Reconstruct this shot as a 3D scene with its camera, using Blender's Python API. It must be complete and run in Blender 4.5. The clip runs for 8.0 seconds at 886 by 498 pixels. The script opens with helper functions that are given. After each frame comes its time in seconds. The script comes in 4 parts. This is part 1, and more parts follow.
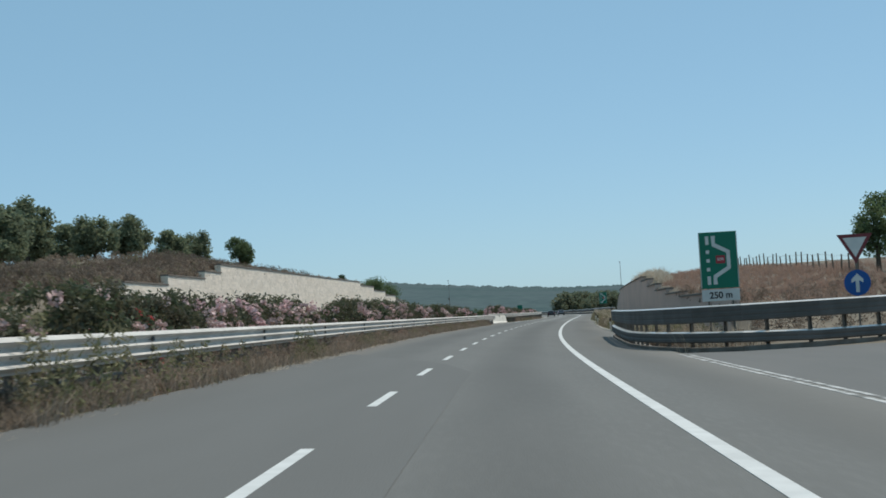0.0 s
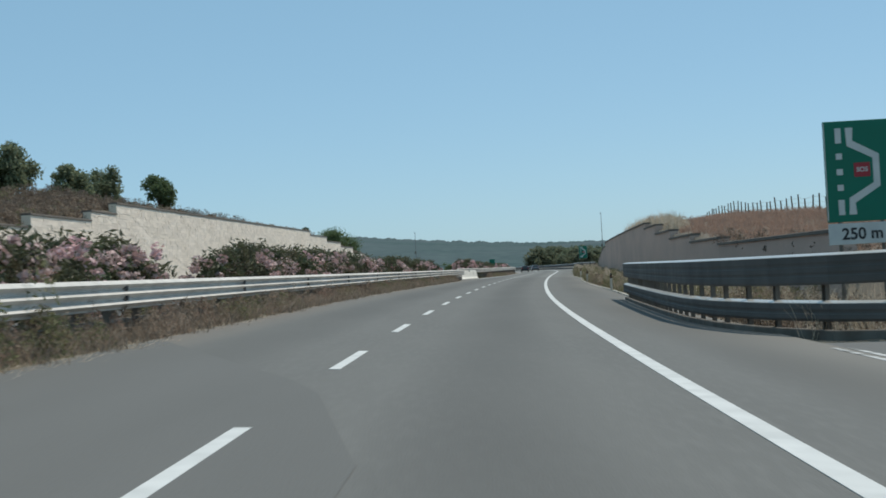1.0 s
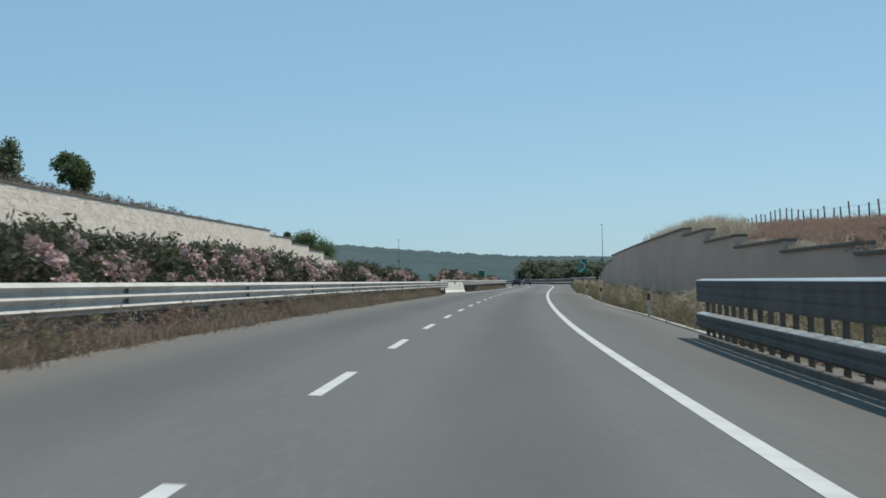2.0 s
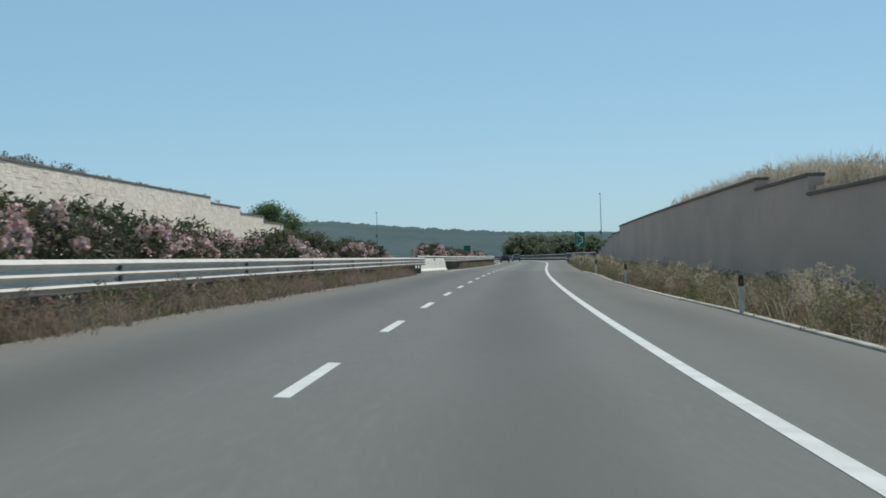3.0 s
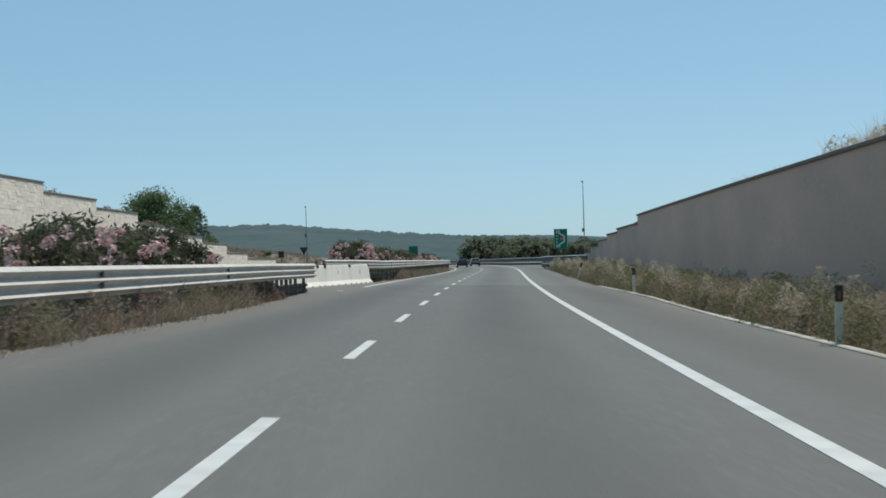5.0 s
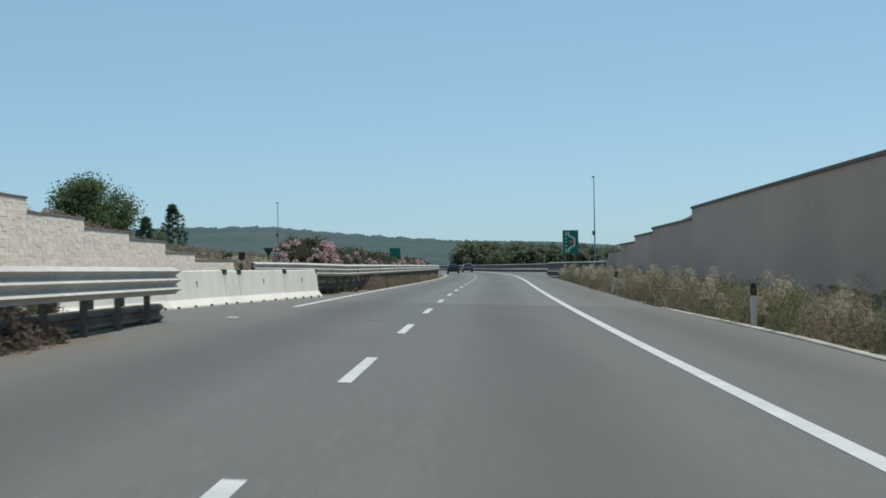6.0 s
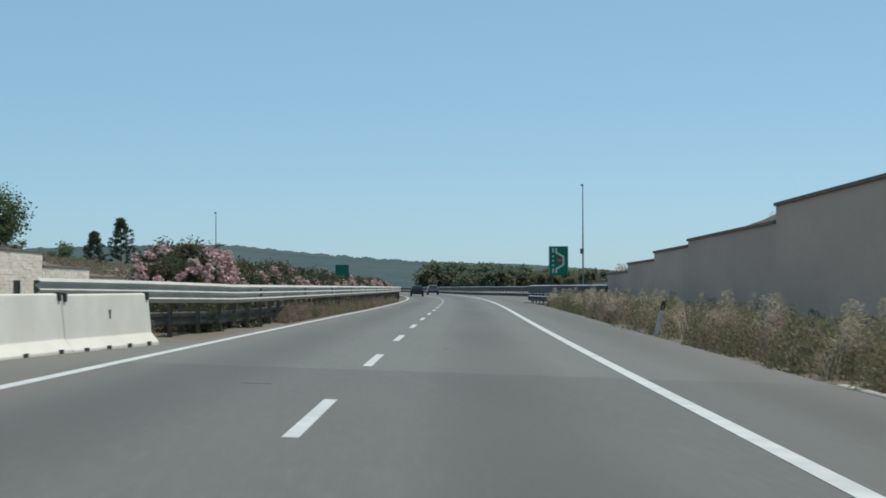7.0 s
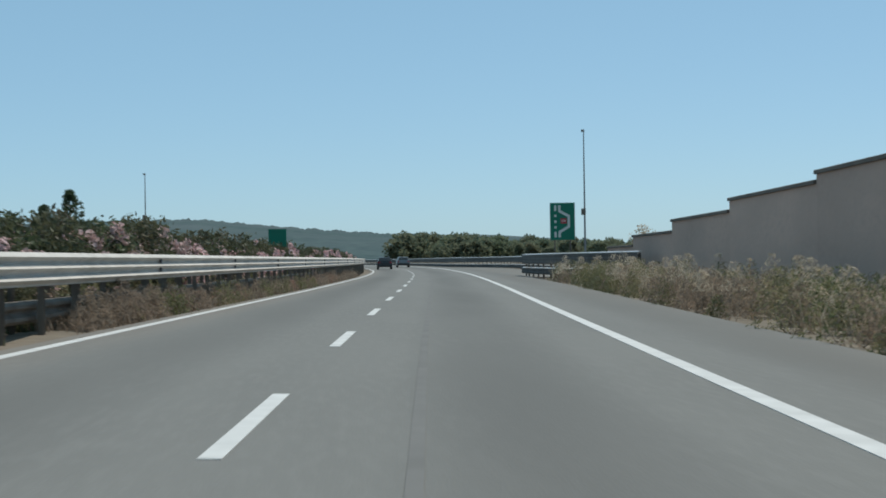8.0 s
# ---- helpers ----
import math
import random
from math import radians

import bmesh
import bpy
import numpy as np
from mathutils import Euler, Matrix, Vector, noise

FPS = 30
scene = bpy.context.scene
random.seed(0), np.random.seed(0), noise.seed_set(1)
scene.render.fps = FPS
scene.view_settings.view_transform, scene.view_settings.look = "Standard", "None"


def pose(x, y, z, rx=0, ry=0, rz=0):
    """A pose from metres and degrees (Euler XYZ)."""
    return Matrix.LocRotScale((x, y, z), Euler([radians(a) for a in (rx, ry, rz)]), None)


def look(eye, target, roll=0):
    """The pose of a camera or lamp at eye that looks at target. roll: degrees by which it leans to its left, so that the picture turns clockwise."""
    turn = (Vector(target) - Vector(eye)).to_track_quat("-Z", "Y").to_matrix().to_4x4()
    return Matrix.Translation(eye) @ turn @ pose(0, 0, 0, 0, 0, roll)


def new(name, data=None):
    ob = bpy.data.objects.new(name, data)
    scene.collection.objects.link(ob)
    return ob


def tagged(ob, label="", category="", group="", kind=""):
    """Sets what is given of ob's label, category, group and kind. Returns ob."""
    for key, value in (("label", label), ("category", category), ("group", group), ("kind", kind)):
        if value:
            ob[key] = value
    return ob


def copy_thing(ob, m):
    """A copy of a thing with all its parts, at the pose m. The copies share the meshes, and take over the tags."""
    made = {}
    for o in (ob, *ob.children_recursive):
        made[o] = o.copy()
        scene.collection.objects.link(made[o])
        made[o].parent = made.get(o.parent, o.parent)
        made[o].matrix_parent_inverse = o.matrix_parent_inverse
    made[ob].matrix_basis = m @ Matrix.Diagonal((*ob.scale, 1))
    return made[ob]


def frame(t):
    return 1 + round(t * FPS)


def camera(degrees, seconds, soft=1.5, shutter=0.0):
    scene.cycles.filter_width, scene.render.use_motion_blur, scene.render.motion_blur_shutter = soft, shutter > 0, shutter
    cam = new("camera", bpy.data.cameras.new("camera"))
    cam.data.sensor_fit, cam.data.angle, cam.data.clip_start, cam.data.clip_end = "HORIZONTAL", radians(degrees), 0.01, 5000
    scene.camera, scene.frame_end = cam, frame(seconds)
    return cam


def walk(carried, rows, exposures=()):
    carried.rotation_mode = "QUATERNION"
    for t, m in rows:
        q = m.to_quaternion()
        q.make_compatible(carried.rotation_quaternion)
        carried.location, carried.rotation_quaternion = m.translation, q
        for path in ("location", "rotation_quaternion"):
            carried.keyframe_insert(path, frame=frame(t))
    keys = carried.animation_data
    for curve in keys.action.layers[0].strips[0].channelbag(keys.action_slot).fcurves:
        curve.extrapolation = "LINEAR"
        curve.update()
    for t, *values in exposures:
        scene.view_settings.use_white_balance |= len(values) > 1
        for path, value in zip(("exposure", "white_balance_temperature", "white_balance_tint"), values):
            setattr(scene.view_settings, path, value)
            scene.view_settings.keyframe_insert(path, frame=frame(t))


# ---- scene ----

# ---- the line of the road: s metres along the dashed lane line, off metres to its right ----
KNOTS = [(-400, 0.00018), (0, 0.000179), (46.7, 0.000367), (93.3, 0.000304), (140, 0.000155), (186.7, 0.000199),
         (233.3, 0.000127), (280, -0.000115), (330, -0.00042), (520, -0.0005), (620, 0.0), (6000, 0.0)]
CROSS = [(0, 0.0475), (90, 0.0714), (180, 0.0472), (270, 0.0), (400, -0.02)]
_S = np.arange(-400.0, 6000.0, 2.0)
_K = np.interp(_S, *zip(*KNOTS))
_TH = np.concatenate([[0], np.cumsum((_K[1:] + _K[:-1]))])
_TH -= np.interp(0, _S, _TH)
_X = np.concatenate([[0], np.cumsum(np.sin(_TH[1:]) + np.sin(_TH[:-1]))])
_Y = np.concatenate([[0], np.cumsum(np.cos(_TH[1:]) + np.cos(_TH[:-1]))])
_X -= np.interp(0, _S, _X)
_Y -= np.interp(0, _S, _Y)


def heading(s):
    return np.interp(s, _S, _TH)


def plan(s, off):
    """World x, y of a place s along the road and off to the right; far to the sides the fan of normals straightens."""
    s, off = np.asarray(s, float), np.asarray(off, float)
    th = heading(s) * np.clip(1.3 - np.abs(off) / 300, 0, 1)
    return np.interp(s, _S, _X) + off * np.cos(th), np.interp(s, _S, _Y) - off * np.sin(th)


def slope_z(s, off):
    """Height of the banked carriageway."""
    return -np.interp(s, *zip(*CROSS)) * np.clip(off, -4.5, 8.0)


ROAD_EDGE = [(-400, 7.1), (50, 7.1), (88, 7.28), (115, 7.3), (130, 7.02), (146, 6.88), (165, 6.8), (182, 7.0), (190, 6.88), (202, 6.52), (230, 6.42), (290, 6.36), (1000, 6.3)]


def edge(s):
    """The right-hand edge of the asphalt."""
    return np.interp(s, *zip(*ROAD_EDGE))


def at(s, off, z):
    x, y = plan(s, off)
    return Vector((float(x), float(y), float(z)))


def on_road(s, off, turn=0.0, up=0.0):
    """A pose that stands on the banked road, facing along it."""
    x, y = plan(s, off)
    return pose(float(x), float(y), float(slope_z(s, off)) + up, 0, 0, turn - math.degrees(heading(s)))


# ---- camera and its walk ----
cam = camera(28.42, 8.0, 1.7, 0.15)
EYE = 1.171
ROWS = [  # seconds, s, off, yaw to the right of the road, pitch, roll, rise on the springs
    (0.0, -11.736, 1.913, -1.843, 2.266, -3.507, 0.056),
    (0.5, 1.637, 1.858, -1.588, 1.619, -3.571, 0.014),
    (1.0, 15.709, 1.849, -1.288, 0.747, -3.214, -0.014),
    (1.5, 29.121, 1.79, -1.249, 1.371, -1.413, 0.021),
    (3.0, 70.344, 1.695, -1.518, 0.314, -1.717, -0.005),
    (3.5, 83.536, 1.576, -1.334, 0.896, -1.952, 0.007),
    (4.0, 97.615, 1.571, -1.041, 0.398, -2.196, -0.017),
    (4.5, 110.44, 1.57, -0.819, 0.352, -1.941, 0.02),
    (6.0, 151.53, 1.239, -0.916, 0.57, -0.867, -0.019),
    (6.5, 164.263, 1.203, -0.134, 0.654, 0.043, 0.041),
    (7.0, 178.733, 1.199, -0.087, 1.264, -0.114, 0.022),
    (7.5, 192.368, 1.146, -0.011, 1.576, -0.385, 0.014),
    (8.0, 206.722, 1.174, 0.538, 0.345, -0.84, -0.09),
]


def carried_pose(s, off, yaw, pitch, roll, rise):
    x, y = plan(s, off)
    turn = math.degrees(heading(s)) + yaw
    return pose(float(x), float(y), EYE + rise + float(slope_z(s, off)), 90 + pitch, 0, -turn) @ pose(0, 0, 0, 0, 0, roll)


walk(cam, [(t, carried_pose(*row)) for t, *row in ROWS])

# ---- world, sun, exposure ----
SUN_ELEVATION, SUN_AZIMUTH = 63.0, 56.0  # azimuth in degrees from the road's direction to its right
world = bpy.data.worlds.new("sky")
scene.world = world
world.use_nodes = True
wn, wl = world.node_tree.nodes, world.node_tree.links
sky = wn.new("ShaderNodeTexSky")
sky.sky_type, sky.sun_disc = "NISHITA", False
sky.sun_elevation, sky.sun_rotation = radians(SUN_ELEVATION), radians(SUN_AZIMUTH)
sky.altitude, sky.air_density, sky.dust_density, sky.ozone_density = 50.0, 0.6, 0.5, 3.5
cool = wn.new("ShaderNodeMix")
cool.data_type = "RGBA"
cool.inputs[0].default_value = 0.5  # an even summer haze over the clear sky
cool.inputs[7].default_value = (2.25, 4.4, 5.3, 1)
wl.new(sky.outputs[0], cool.inputs[6])
wl.new(cool.outputs[2], wn["Background"].inputs[0])
wn["Background"].inputs[1].default_value = 0.125
sun = new("sun", bpy.data.lights.new("sun", "SUN"))
sun.data.energy, sun.data.angle, sun.data.color = 3.2, radians(0.55), (1.0, 0.93, 0.82)
_e, _a = radians(SUN_ELEVATION), radians(SUN_AZIMUTH)
sun.matrix_world = look((0, 0, 60), (-60 * math.sin(_a) * math.cos(_e), -60 * math.cos(_a) * math.cos(_e), 60 - 60 * math.sin(_e)))
scene.view_settings.exposure = 0.0


# ---- materials ----
def material(name, base, rough=0.8, metal=0.0, second=None, scale=3.0, mix=(0.35, 0.65), bump=0.0, bump_scale=40.0,
             island=0.0, per_object=0.0, spec=0.3, fine=None, stretch=(1, 1, 1), leafy=0.0, courses=None, lanes=False):
    """Base colour with a second colour in large patches, a fine grain, a bump, and a spread per leaf or per piece."""
    m = bpy.data.materials.new(name)
    m.use_nodes = True
    n, l = m.node_tree.nodes, m.node_tree.links
    b = n["Principled BSDF"]
    b.inputs["Roughness"].default_value, b.inputs["Metallic"].default_value = rough, metal
    b.inputs["Specular IOR Level"].default_value = spec
    co = n.new("ShaderNodeNewGeometry")
    mp = n.new("ShaderNodeMapping")
    mp.inputs["Scale"].default_value = stretch
    l.new(co.outputs["Position"], mp.inputs["Vector"])
    colour = n.new("ShaderNodeRGB")
    colour.outputs[0].default_value = (*base, 1)
    out = colour.outputs[0]

    def blend(a, other, factor):
        x = n.new("ShaderNodeMix")
        x.data_type = "RGBA"
        l.new(factor, x.inputs[0])
        l.new(a, x.inputs[6])
        x.inputs[7].default_value = (*other, 1)
        return x.outputs[2]

    def noisy(sc, lo, hi, detail=5.0):
        t = n.new("ShaderNodeTexNoise")
        t.inputs["Scale"].default_value, t.inputs["Detail"].default_value = sc, detail
        l.new(mp.outputs[0], t.inputs["Vector"])
        r = n.new("ShaderNodeMapRange")
        r.inputs["From Min"].default_value, r.inputs["From Max"].default_value = lo, hi
        l.new(t.outputs[0], r.inputs[0])
        return r.outputs[0]

    if second:
        out = blend(out, second, noisy(scale, *mix))
    if fine:
        out = blend(out, fine, noisy(scale * 14, 0.45, 0.75))
    if lanes:
        # a darker oil band down the middle of each lane, its colour deepened further to imitate dimming low in the
        # view, and dust drifted along the median
        uv, sp = n.new("ShaderNodeUVMap"), n.new("ShaderNodeSeparateXYZ")
        l.new(uv.outputs[0], sp.inputs[0])

        def calc(op, a, b):
            x = n.new("ShaderNodeMath")
            x.operation = op
            l.new(a, x.inputs[0])
            if isinstance(b, float):
                x.inputs[1].default_value = b
            else:
                l.new(b, x.inputs[1])
            return x.outputs[0]

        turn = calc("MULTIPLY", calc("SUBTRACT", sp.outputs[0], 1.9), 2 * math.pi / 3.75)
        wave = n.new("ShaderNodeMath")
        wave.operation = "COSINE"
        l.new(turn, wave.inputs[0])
        oil_dim = n.new("ShaderNodeMapRange")
        oil_dim.inputs["From Min"].default_value = -0.2
        l.new(wave.outputs[0], oil_dim.inputs[0])
        out = blend(out, tuple(c * 0.66 for c in base), calc("MULTIPLY", oil_dim.outputs[0], noisy(0.35, 0.05, 0.75, 3.0)))
        dust = n.new("ShaderNodeMapRange")
        dust.inputs["From Min"].default_value, dust.inputs["From Max"].default_value = -2.5, -3.9
        l.new(sp.outputs[0], dust.inputs[0])
        out = blend(out, (0.2, 0.172, 0.142), calc("MULTIPLY", dust.outputs[0], noisy(0.5, 0.1, 0.75, 4.0)))
        verge_dust = n.new("ShaderNodeMapRange")
        verge_dust.inputs["From Min"].default_value, verge_dust.inputs["From Max"].default_value = 4.6, 7.3
        l.new(sp.outputs[0], verge_dust.inputs[0])
        out = blend(out, (0.195, 0.183, 0.163), calc("MULTIPLY", verge_dust.outputs[0], noisy(0.3, 0.15, 0.7, 4.0)))
    for amount, node, socket in ((island, "ShaderNodeNewGeometry", "Random Per Island"), (per_object, "ShaderNodeObjectInfo", "Random")):
        if amount:
            hv = n.new("ShaderNodeHueSaturation")
            src = n.new(node)
            r = n.new("ShaderNodeMapRange")
            r.inputs["To Min"].default_value, r.inputs["To Max"].default_value = 1 - amount, 1 + amount
            l.new(src.outputs[socket], r.inputs[0])
            l.new(r.outputs[0], hv.inputs["Value"])
            l.new(out, hv.inputs["Color"])
            out = hv.outputs[0]
    if courses:
        sep, com = n.new("ShaderNodeSeparateXYZ"), n.new("ShaderNodeCombineXYZ")
        l.new(co.outputs["Position"], sep.inputs[0])
        l.new(sep.outputs[1], com.inputs[0])
        l.new(sep.outputs[2], com.inputs[1])
        bt = n.new("ShaderNodeTexBrick")
        bt.inputs["Scale"].default_value = 1.0
        bt.inputs["Brick Width"].default_value, bt.inputs["Row Height"].default_value = courses
        bt.inputs["Mortar Size"].default_value = 0.012
        bt.inputs["Color1"].default_value, bt.inputs["Color2"].default_value = (1, 1, 1, 1), (0.86, 0.85, 0.83, 1)
        bt.inputs["Mortar"].default_value = (0.72, 0.7, 0.66, 1)
        l.new(com.outputs[0], bt.inputs["Vector"])
        x = n.new("ShaderNodeMix")
        x.data_type, x.blend_type = "RGBA", "MULTIPLY"
        x.inputs[0].default_value = 1.0
        l.new(out, x.inputs[6])
        l.new(bt.outputs[0], x.inputs[7])
        out = x.outputs[2]
    l.new(out, b.inputs["Base Color"])
    if leafy:
        tr, mx = n.new("ShaderNodeBsdfTranslucent"), n.new("ShaderNodeMixShader")
        mx.inputs[0].default_value = leafy
        l.new(out, tr.inputs["Color"])
        l.new(b.outputs[0], mx.inputs[1])
        l.new(tr.outputs[0], mx.inputs[2])
        l.new(mx.outputs[0], n["Material Output"].inputs["Surface"])
    if bump:
        t = n.new("ShaderNodeTexNoise")
        t.inputs["Scale"].default_value, t.inputs["Detail"].default_value = bump_scale, 4.0
        l.new(mp.outputs[0], t.inputs["Vector"])
        bm_ = n.new("ShaderNodeBump")
        bm_.inputs["Strength"].default_value, bm_.inputs["Distance"].default_value = bump, 0.02
        l.new(t.outputs[0], bm_.inputs["Height"])
        l.new(bm_.outputs[0], b.inputs["Normal"])
    return m


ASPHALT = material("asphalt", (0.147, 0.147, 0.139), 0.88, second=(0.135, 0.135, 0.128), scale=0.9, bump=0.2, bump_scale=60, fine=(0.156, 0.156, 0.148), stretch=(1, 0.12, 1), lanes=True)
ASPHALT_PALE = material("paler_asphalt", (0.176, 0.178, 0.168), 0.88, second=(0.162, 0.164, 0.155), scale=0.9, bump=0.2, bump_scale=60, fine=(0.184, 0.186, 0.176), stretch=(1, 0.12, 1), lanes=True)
DUSTY = material("dusty_asphalt", (0.182, 0.176, 0.16), 0.92, second=(0.165, 0.162, 0.15), scale=0.8, bump=0.2, bump_scale=60, stretch=(1, 0.15, 1))
ASPHALT_OLD = material("old_asphalt", (0.135, 0.135, 0.13), 0.9, second=(0.15, 0.148, 0.142), scale=0.9, bump=0.2, bump_scale=60, stretch=(1, 0.1, 1))
ASPHALT_DARK = material("dark_asphalt", (0.125, 0.125, 0.119), 0.88, second=(0.134, 0.134, 0.128), scale=0.9, bump=0.2, bump_scale=60, stretch=(1, 0.08, 1))
TAR = material("tar", (0.142, 0.142, 0.136), 0.85, second=(0.166, 0.166, 0.159), scale=1.0)
PAINT_WORN = material("worn_road_paint", (0.5, 0.5, 0.49), 0.8, second=(0.17, 0.17, 0.16), scale=2.2, mix=(0.47, 0.6), bump=0.15, bump_scale=50)
PAINT = material("road_paint", (0.62, 0.63, 0.62), 0.7, second=(0.52, 0.53, 0.52), scale=2.0, bump=0.15, bump_scale=50)
EARTH = material("dry_earth", (0.185, 0.155, 0.12), 0.95, second=(0.15, 0.13, 0.1), scale=0.12, bump=0.5, bump_scale=3, fine=(0.22, 0.19, 0.145))
STEEL = material("galvanised_steel", (0.6, 0.58, 0.545), 0.8, second=(0.5, 0.485, 0.455), scale=1.5, per_object=0.06, spec=0.04)
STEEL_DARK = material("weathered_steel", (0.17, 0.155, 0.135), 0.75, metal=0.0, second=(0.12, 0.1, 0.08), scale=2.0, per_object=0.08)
# bright copy of the rail steel: sunlight on top edges put into the colour
STEEL_SUNLIT = material("sunlit_zinc", (0.68, 0.67, 0.64), 0.35, metal=0.6, second=(0.6, 0.59, 0.56), scale=1.5, per_object=0.06, spec=0.3)
STEEL_DULL = material("dull_galvanised_steel", (0.26, 0.27, 0.28), 0.7, metal=0.2, second=(0.22, 0.23, 0.24), scale=1.5, spec=0.2)
# dark copy of the rail steel: shade on its road side lowers the base
STEEL_SHADED = material("shaded_steel", (0.13, 0.125, 0.12), 0.75, metal=0.0, second=(0.1, 0.097, 0.092), scale=1.2, per_object=0.12, spec=0.12)
CONCRETE = material("concrete", (0.8, 0.77, 0.7), 0.85, second=(0.7, 0.67, 0.6), scale=1.2, fine=(0.73, 0.7, 0.63), per_object=0.04, bump=0.2, bump_scale=25)
STONE = material("pale_stone", (0.8, 0.71, 0.59), 0.9, second=(0.73, 0.64, 0.53), scale=1.2, per_object=0.05, bump=0.4, bump_scale=9)
STONE_PIECE = material("pale_stone_block", (0.88, 0.775, 0.66), 0.9, second=(0.8, 0.7, 0.585), scale=1.6, stretch=(1, 0.25, 1), per_object=0.09, bump=0.4, bump_scale=9)
STONE_BLOCKS = material("pale_stone_blocks", (0.88, 0.775, 0.66), 0.9, second=(0.8, 0.7, 0.585), scale=1.6, stretch=(1, 0.25, 1), island=0.09, bump=0.4, bump_scale=9)
# darker copy of the pale wall stone, with the wall's shade in its colour
STONE_SHADE = material("weathered_shaded_stone", (0.58, 0.425, 0.355), 0.9, second=(0.47, 0.35, 0.295), scale=0.45, per_object=0.04, bump=0.5, bump_scale=6, fine=(0.52, 0.385, 0.325), stretch=(1, 0.35, 1))
COPING = material("coping_concrete", (0.18, 0.158, 0.135), 0.9, second=(0.14, 0.122, 0.105), scale=1.5, bump=0.3, bump_scale=15)
OLEANDER = material("oleander_leaf", (0.088, 0.112, 0.056), 0.5, island=0.4, second=(0.12, 0.105, 0.068), scale=0.6, leafy=0.4)
PETAL_PINK = material("pink_blossom", (0.68, 0.43, 0.44), 0.7, island=0.18, second=(0.72, 0.54, 0.53), scale=0.5, leafy=0.2)
PETAL_RED = material("red_blossom", (0.55, 0.05, 0.06), 0.7, island=0.15, second=(0.45, 0.05, 0.06), scale=0.5, leafy=0.2)
PETAL_PALE = material("pale_blossom", (0.6, 0.47, 0.44), 0.7, island=0.15, second=(0.58, 0.39, 0.375), scale=0.5, leafy=0.2)
OLIVE = material("olive_leaf", (0.215, 0.25, 0.155), 0.7, island=0.25, second=(0.18, 0.21, 0.13), scale=0.3, leafy=0.5)
GREEN = material("broad_leaf", (0.135, 0.19, 0.085), 0.7, island=0.3, second=(0.12, 0.165, 0.08), scale=0.2, leafy=0.5)
PINE = material("pine_needles", (0.075, 0.11, 0.055), 0.7, island=0.3, second=(0.06, 0.09, 0.05), scale=0.3, leafy=0.3)
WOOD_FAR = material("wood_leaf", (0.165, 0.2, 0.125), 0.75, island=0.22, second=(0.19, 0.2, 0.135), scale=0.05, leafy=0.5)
BARK = material("bark", (0.13, 0.1, 0.075), 0.9, second=(0.08, 0.065, 0.05), scale=4, bump=0.6, bump_scale=12)
STRAW = material("dry_grass", (0.6, 0.52, 0.41), 0.85, island=0.25, second=(0.46, 0.39, 0.3), scale=0.3, leafy=0.4)
STRAW_BROWN = material("brown_dry_grass", (0.33, 0.262, 0.205), 0.85, island=0.3, second=(0.25, 0.2, 0.15), scale=0.25, leafy=0.4)
RUSSET = material("russet_dry_grass", (0.37, 0.245, 0.19), 0.85, island=0.18, second=(0.33, 0.23, 0.18), scale=0.2, leafy=0.4)
BRUSH = material("dull_brush", (0.2, 0.155, 0.125), 0.85, island=0.3, second=(0.155, 0.125, 0.095), scale=0.25, leafy=0.4)
WEED = material("green_weed", (0.17, 0.185, 0.09), 0.8, island=0.3, second=(0.26, 0.23, 0.14), scale=0.4, leafy=0.4)
# distance haze is mixed into the hills' base as a blue-grey tint
HILL = material("hazed_far_hill", (0.1, 0.128, 0.138), 1.0, second=(0.065, 0.1, 0.105), scale=0.006, spec=0.0, fine=(0.1, 0.14, 0.14))
SIGN_GREEN = material("sign_green", (0.005, 0.17, 0.11), 0.5, second=(0.008, 0.15, 0.095), scale=1.0)
SIGN_WHITE = material("sign_white", (0.62, 0.63, 0.6), 0.5, second=(0.55, 0.56, 0.54), scale=3.0)
SIGN_RED = material("sign_red", (0.38, 0.04, 0.05), 0.5, second=(0.33, 0.04, 0.05), scale=3.0)
# darker copy of the sign red, with the triangle's shade in the colour
SIGN_SHADED = material("shaded_sign_red", (0.2, 0.045, 0.05), 0.6, second=(0.16, 0.04, 0.045), scale=3.0)
SIGN_BLUE = material("sign_blue", (0.01, 0.09, 0.32), 0.5, second=(0.015, 0.08, 0.27), scale=3.0)
BLACK = material("black_plastic", (0.03, 0.03, 0.032), 0.6, second=(0.045, 0.045, 0.045), scale=6.0)
POST_WHITE = material("white_plastic", (0.62, 0.6, 0.54), 0.6, second=(0.5, 0.47, 0.4), scale=3.0)
ORANGE = material("amber_reflector", (0.22, 0.1, 0.05), 0.4, second=(0.18, 0.08, 0.04), scale=9.0)
CAR_DARK = material("dark_car_paint", (0.025, 0.027, 0.032), 0.3, second=(0.03, 0.03, 0.035), scale=2.0, spec=0.5)
CAR_GREY = material("grey_car_paint", (0.2, 0.21, 0.22), 0.3, metal=0.4, second=(0.18, 0.19, 0.2), scale=2.0, spec=0.5)
CAR_GLASS = material("car_glass", (0.02, 0.024, 0.028), 0.08, second=(0.025, 0.028, 0.03), scale=2.0, spec=0.6)
RUBBER = material("rubber", (0.02, 0.02, 0.02), 0.9, second=(0.03, 0.03, 0.03), scale=9.0)
LAMP_RED = material("tail_lamp_red", (0.35, 0.01, 0.01), 0.3, second=(0.3, 0.01, 0.01), scale=9.0)
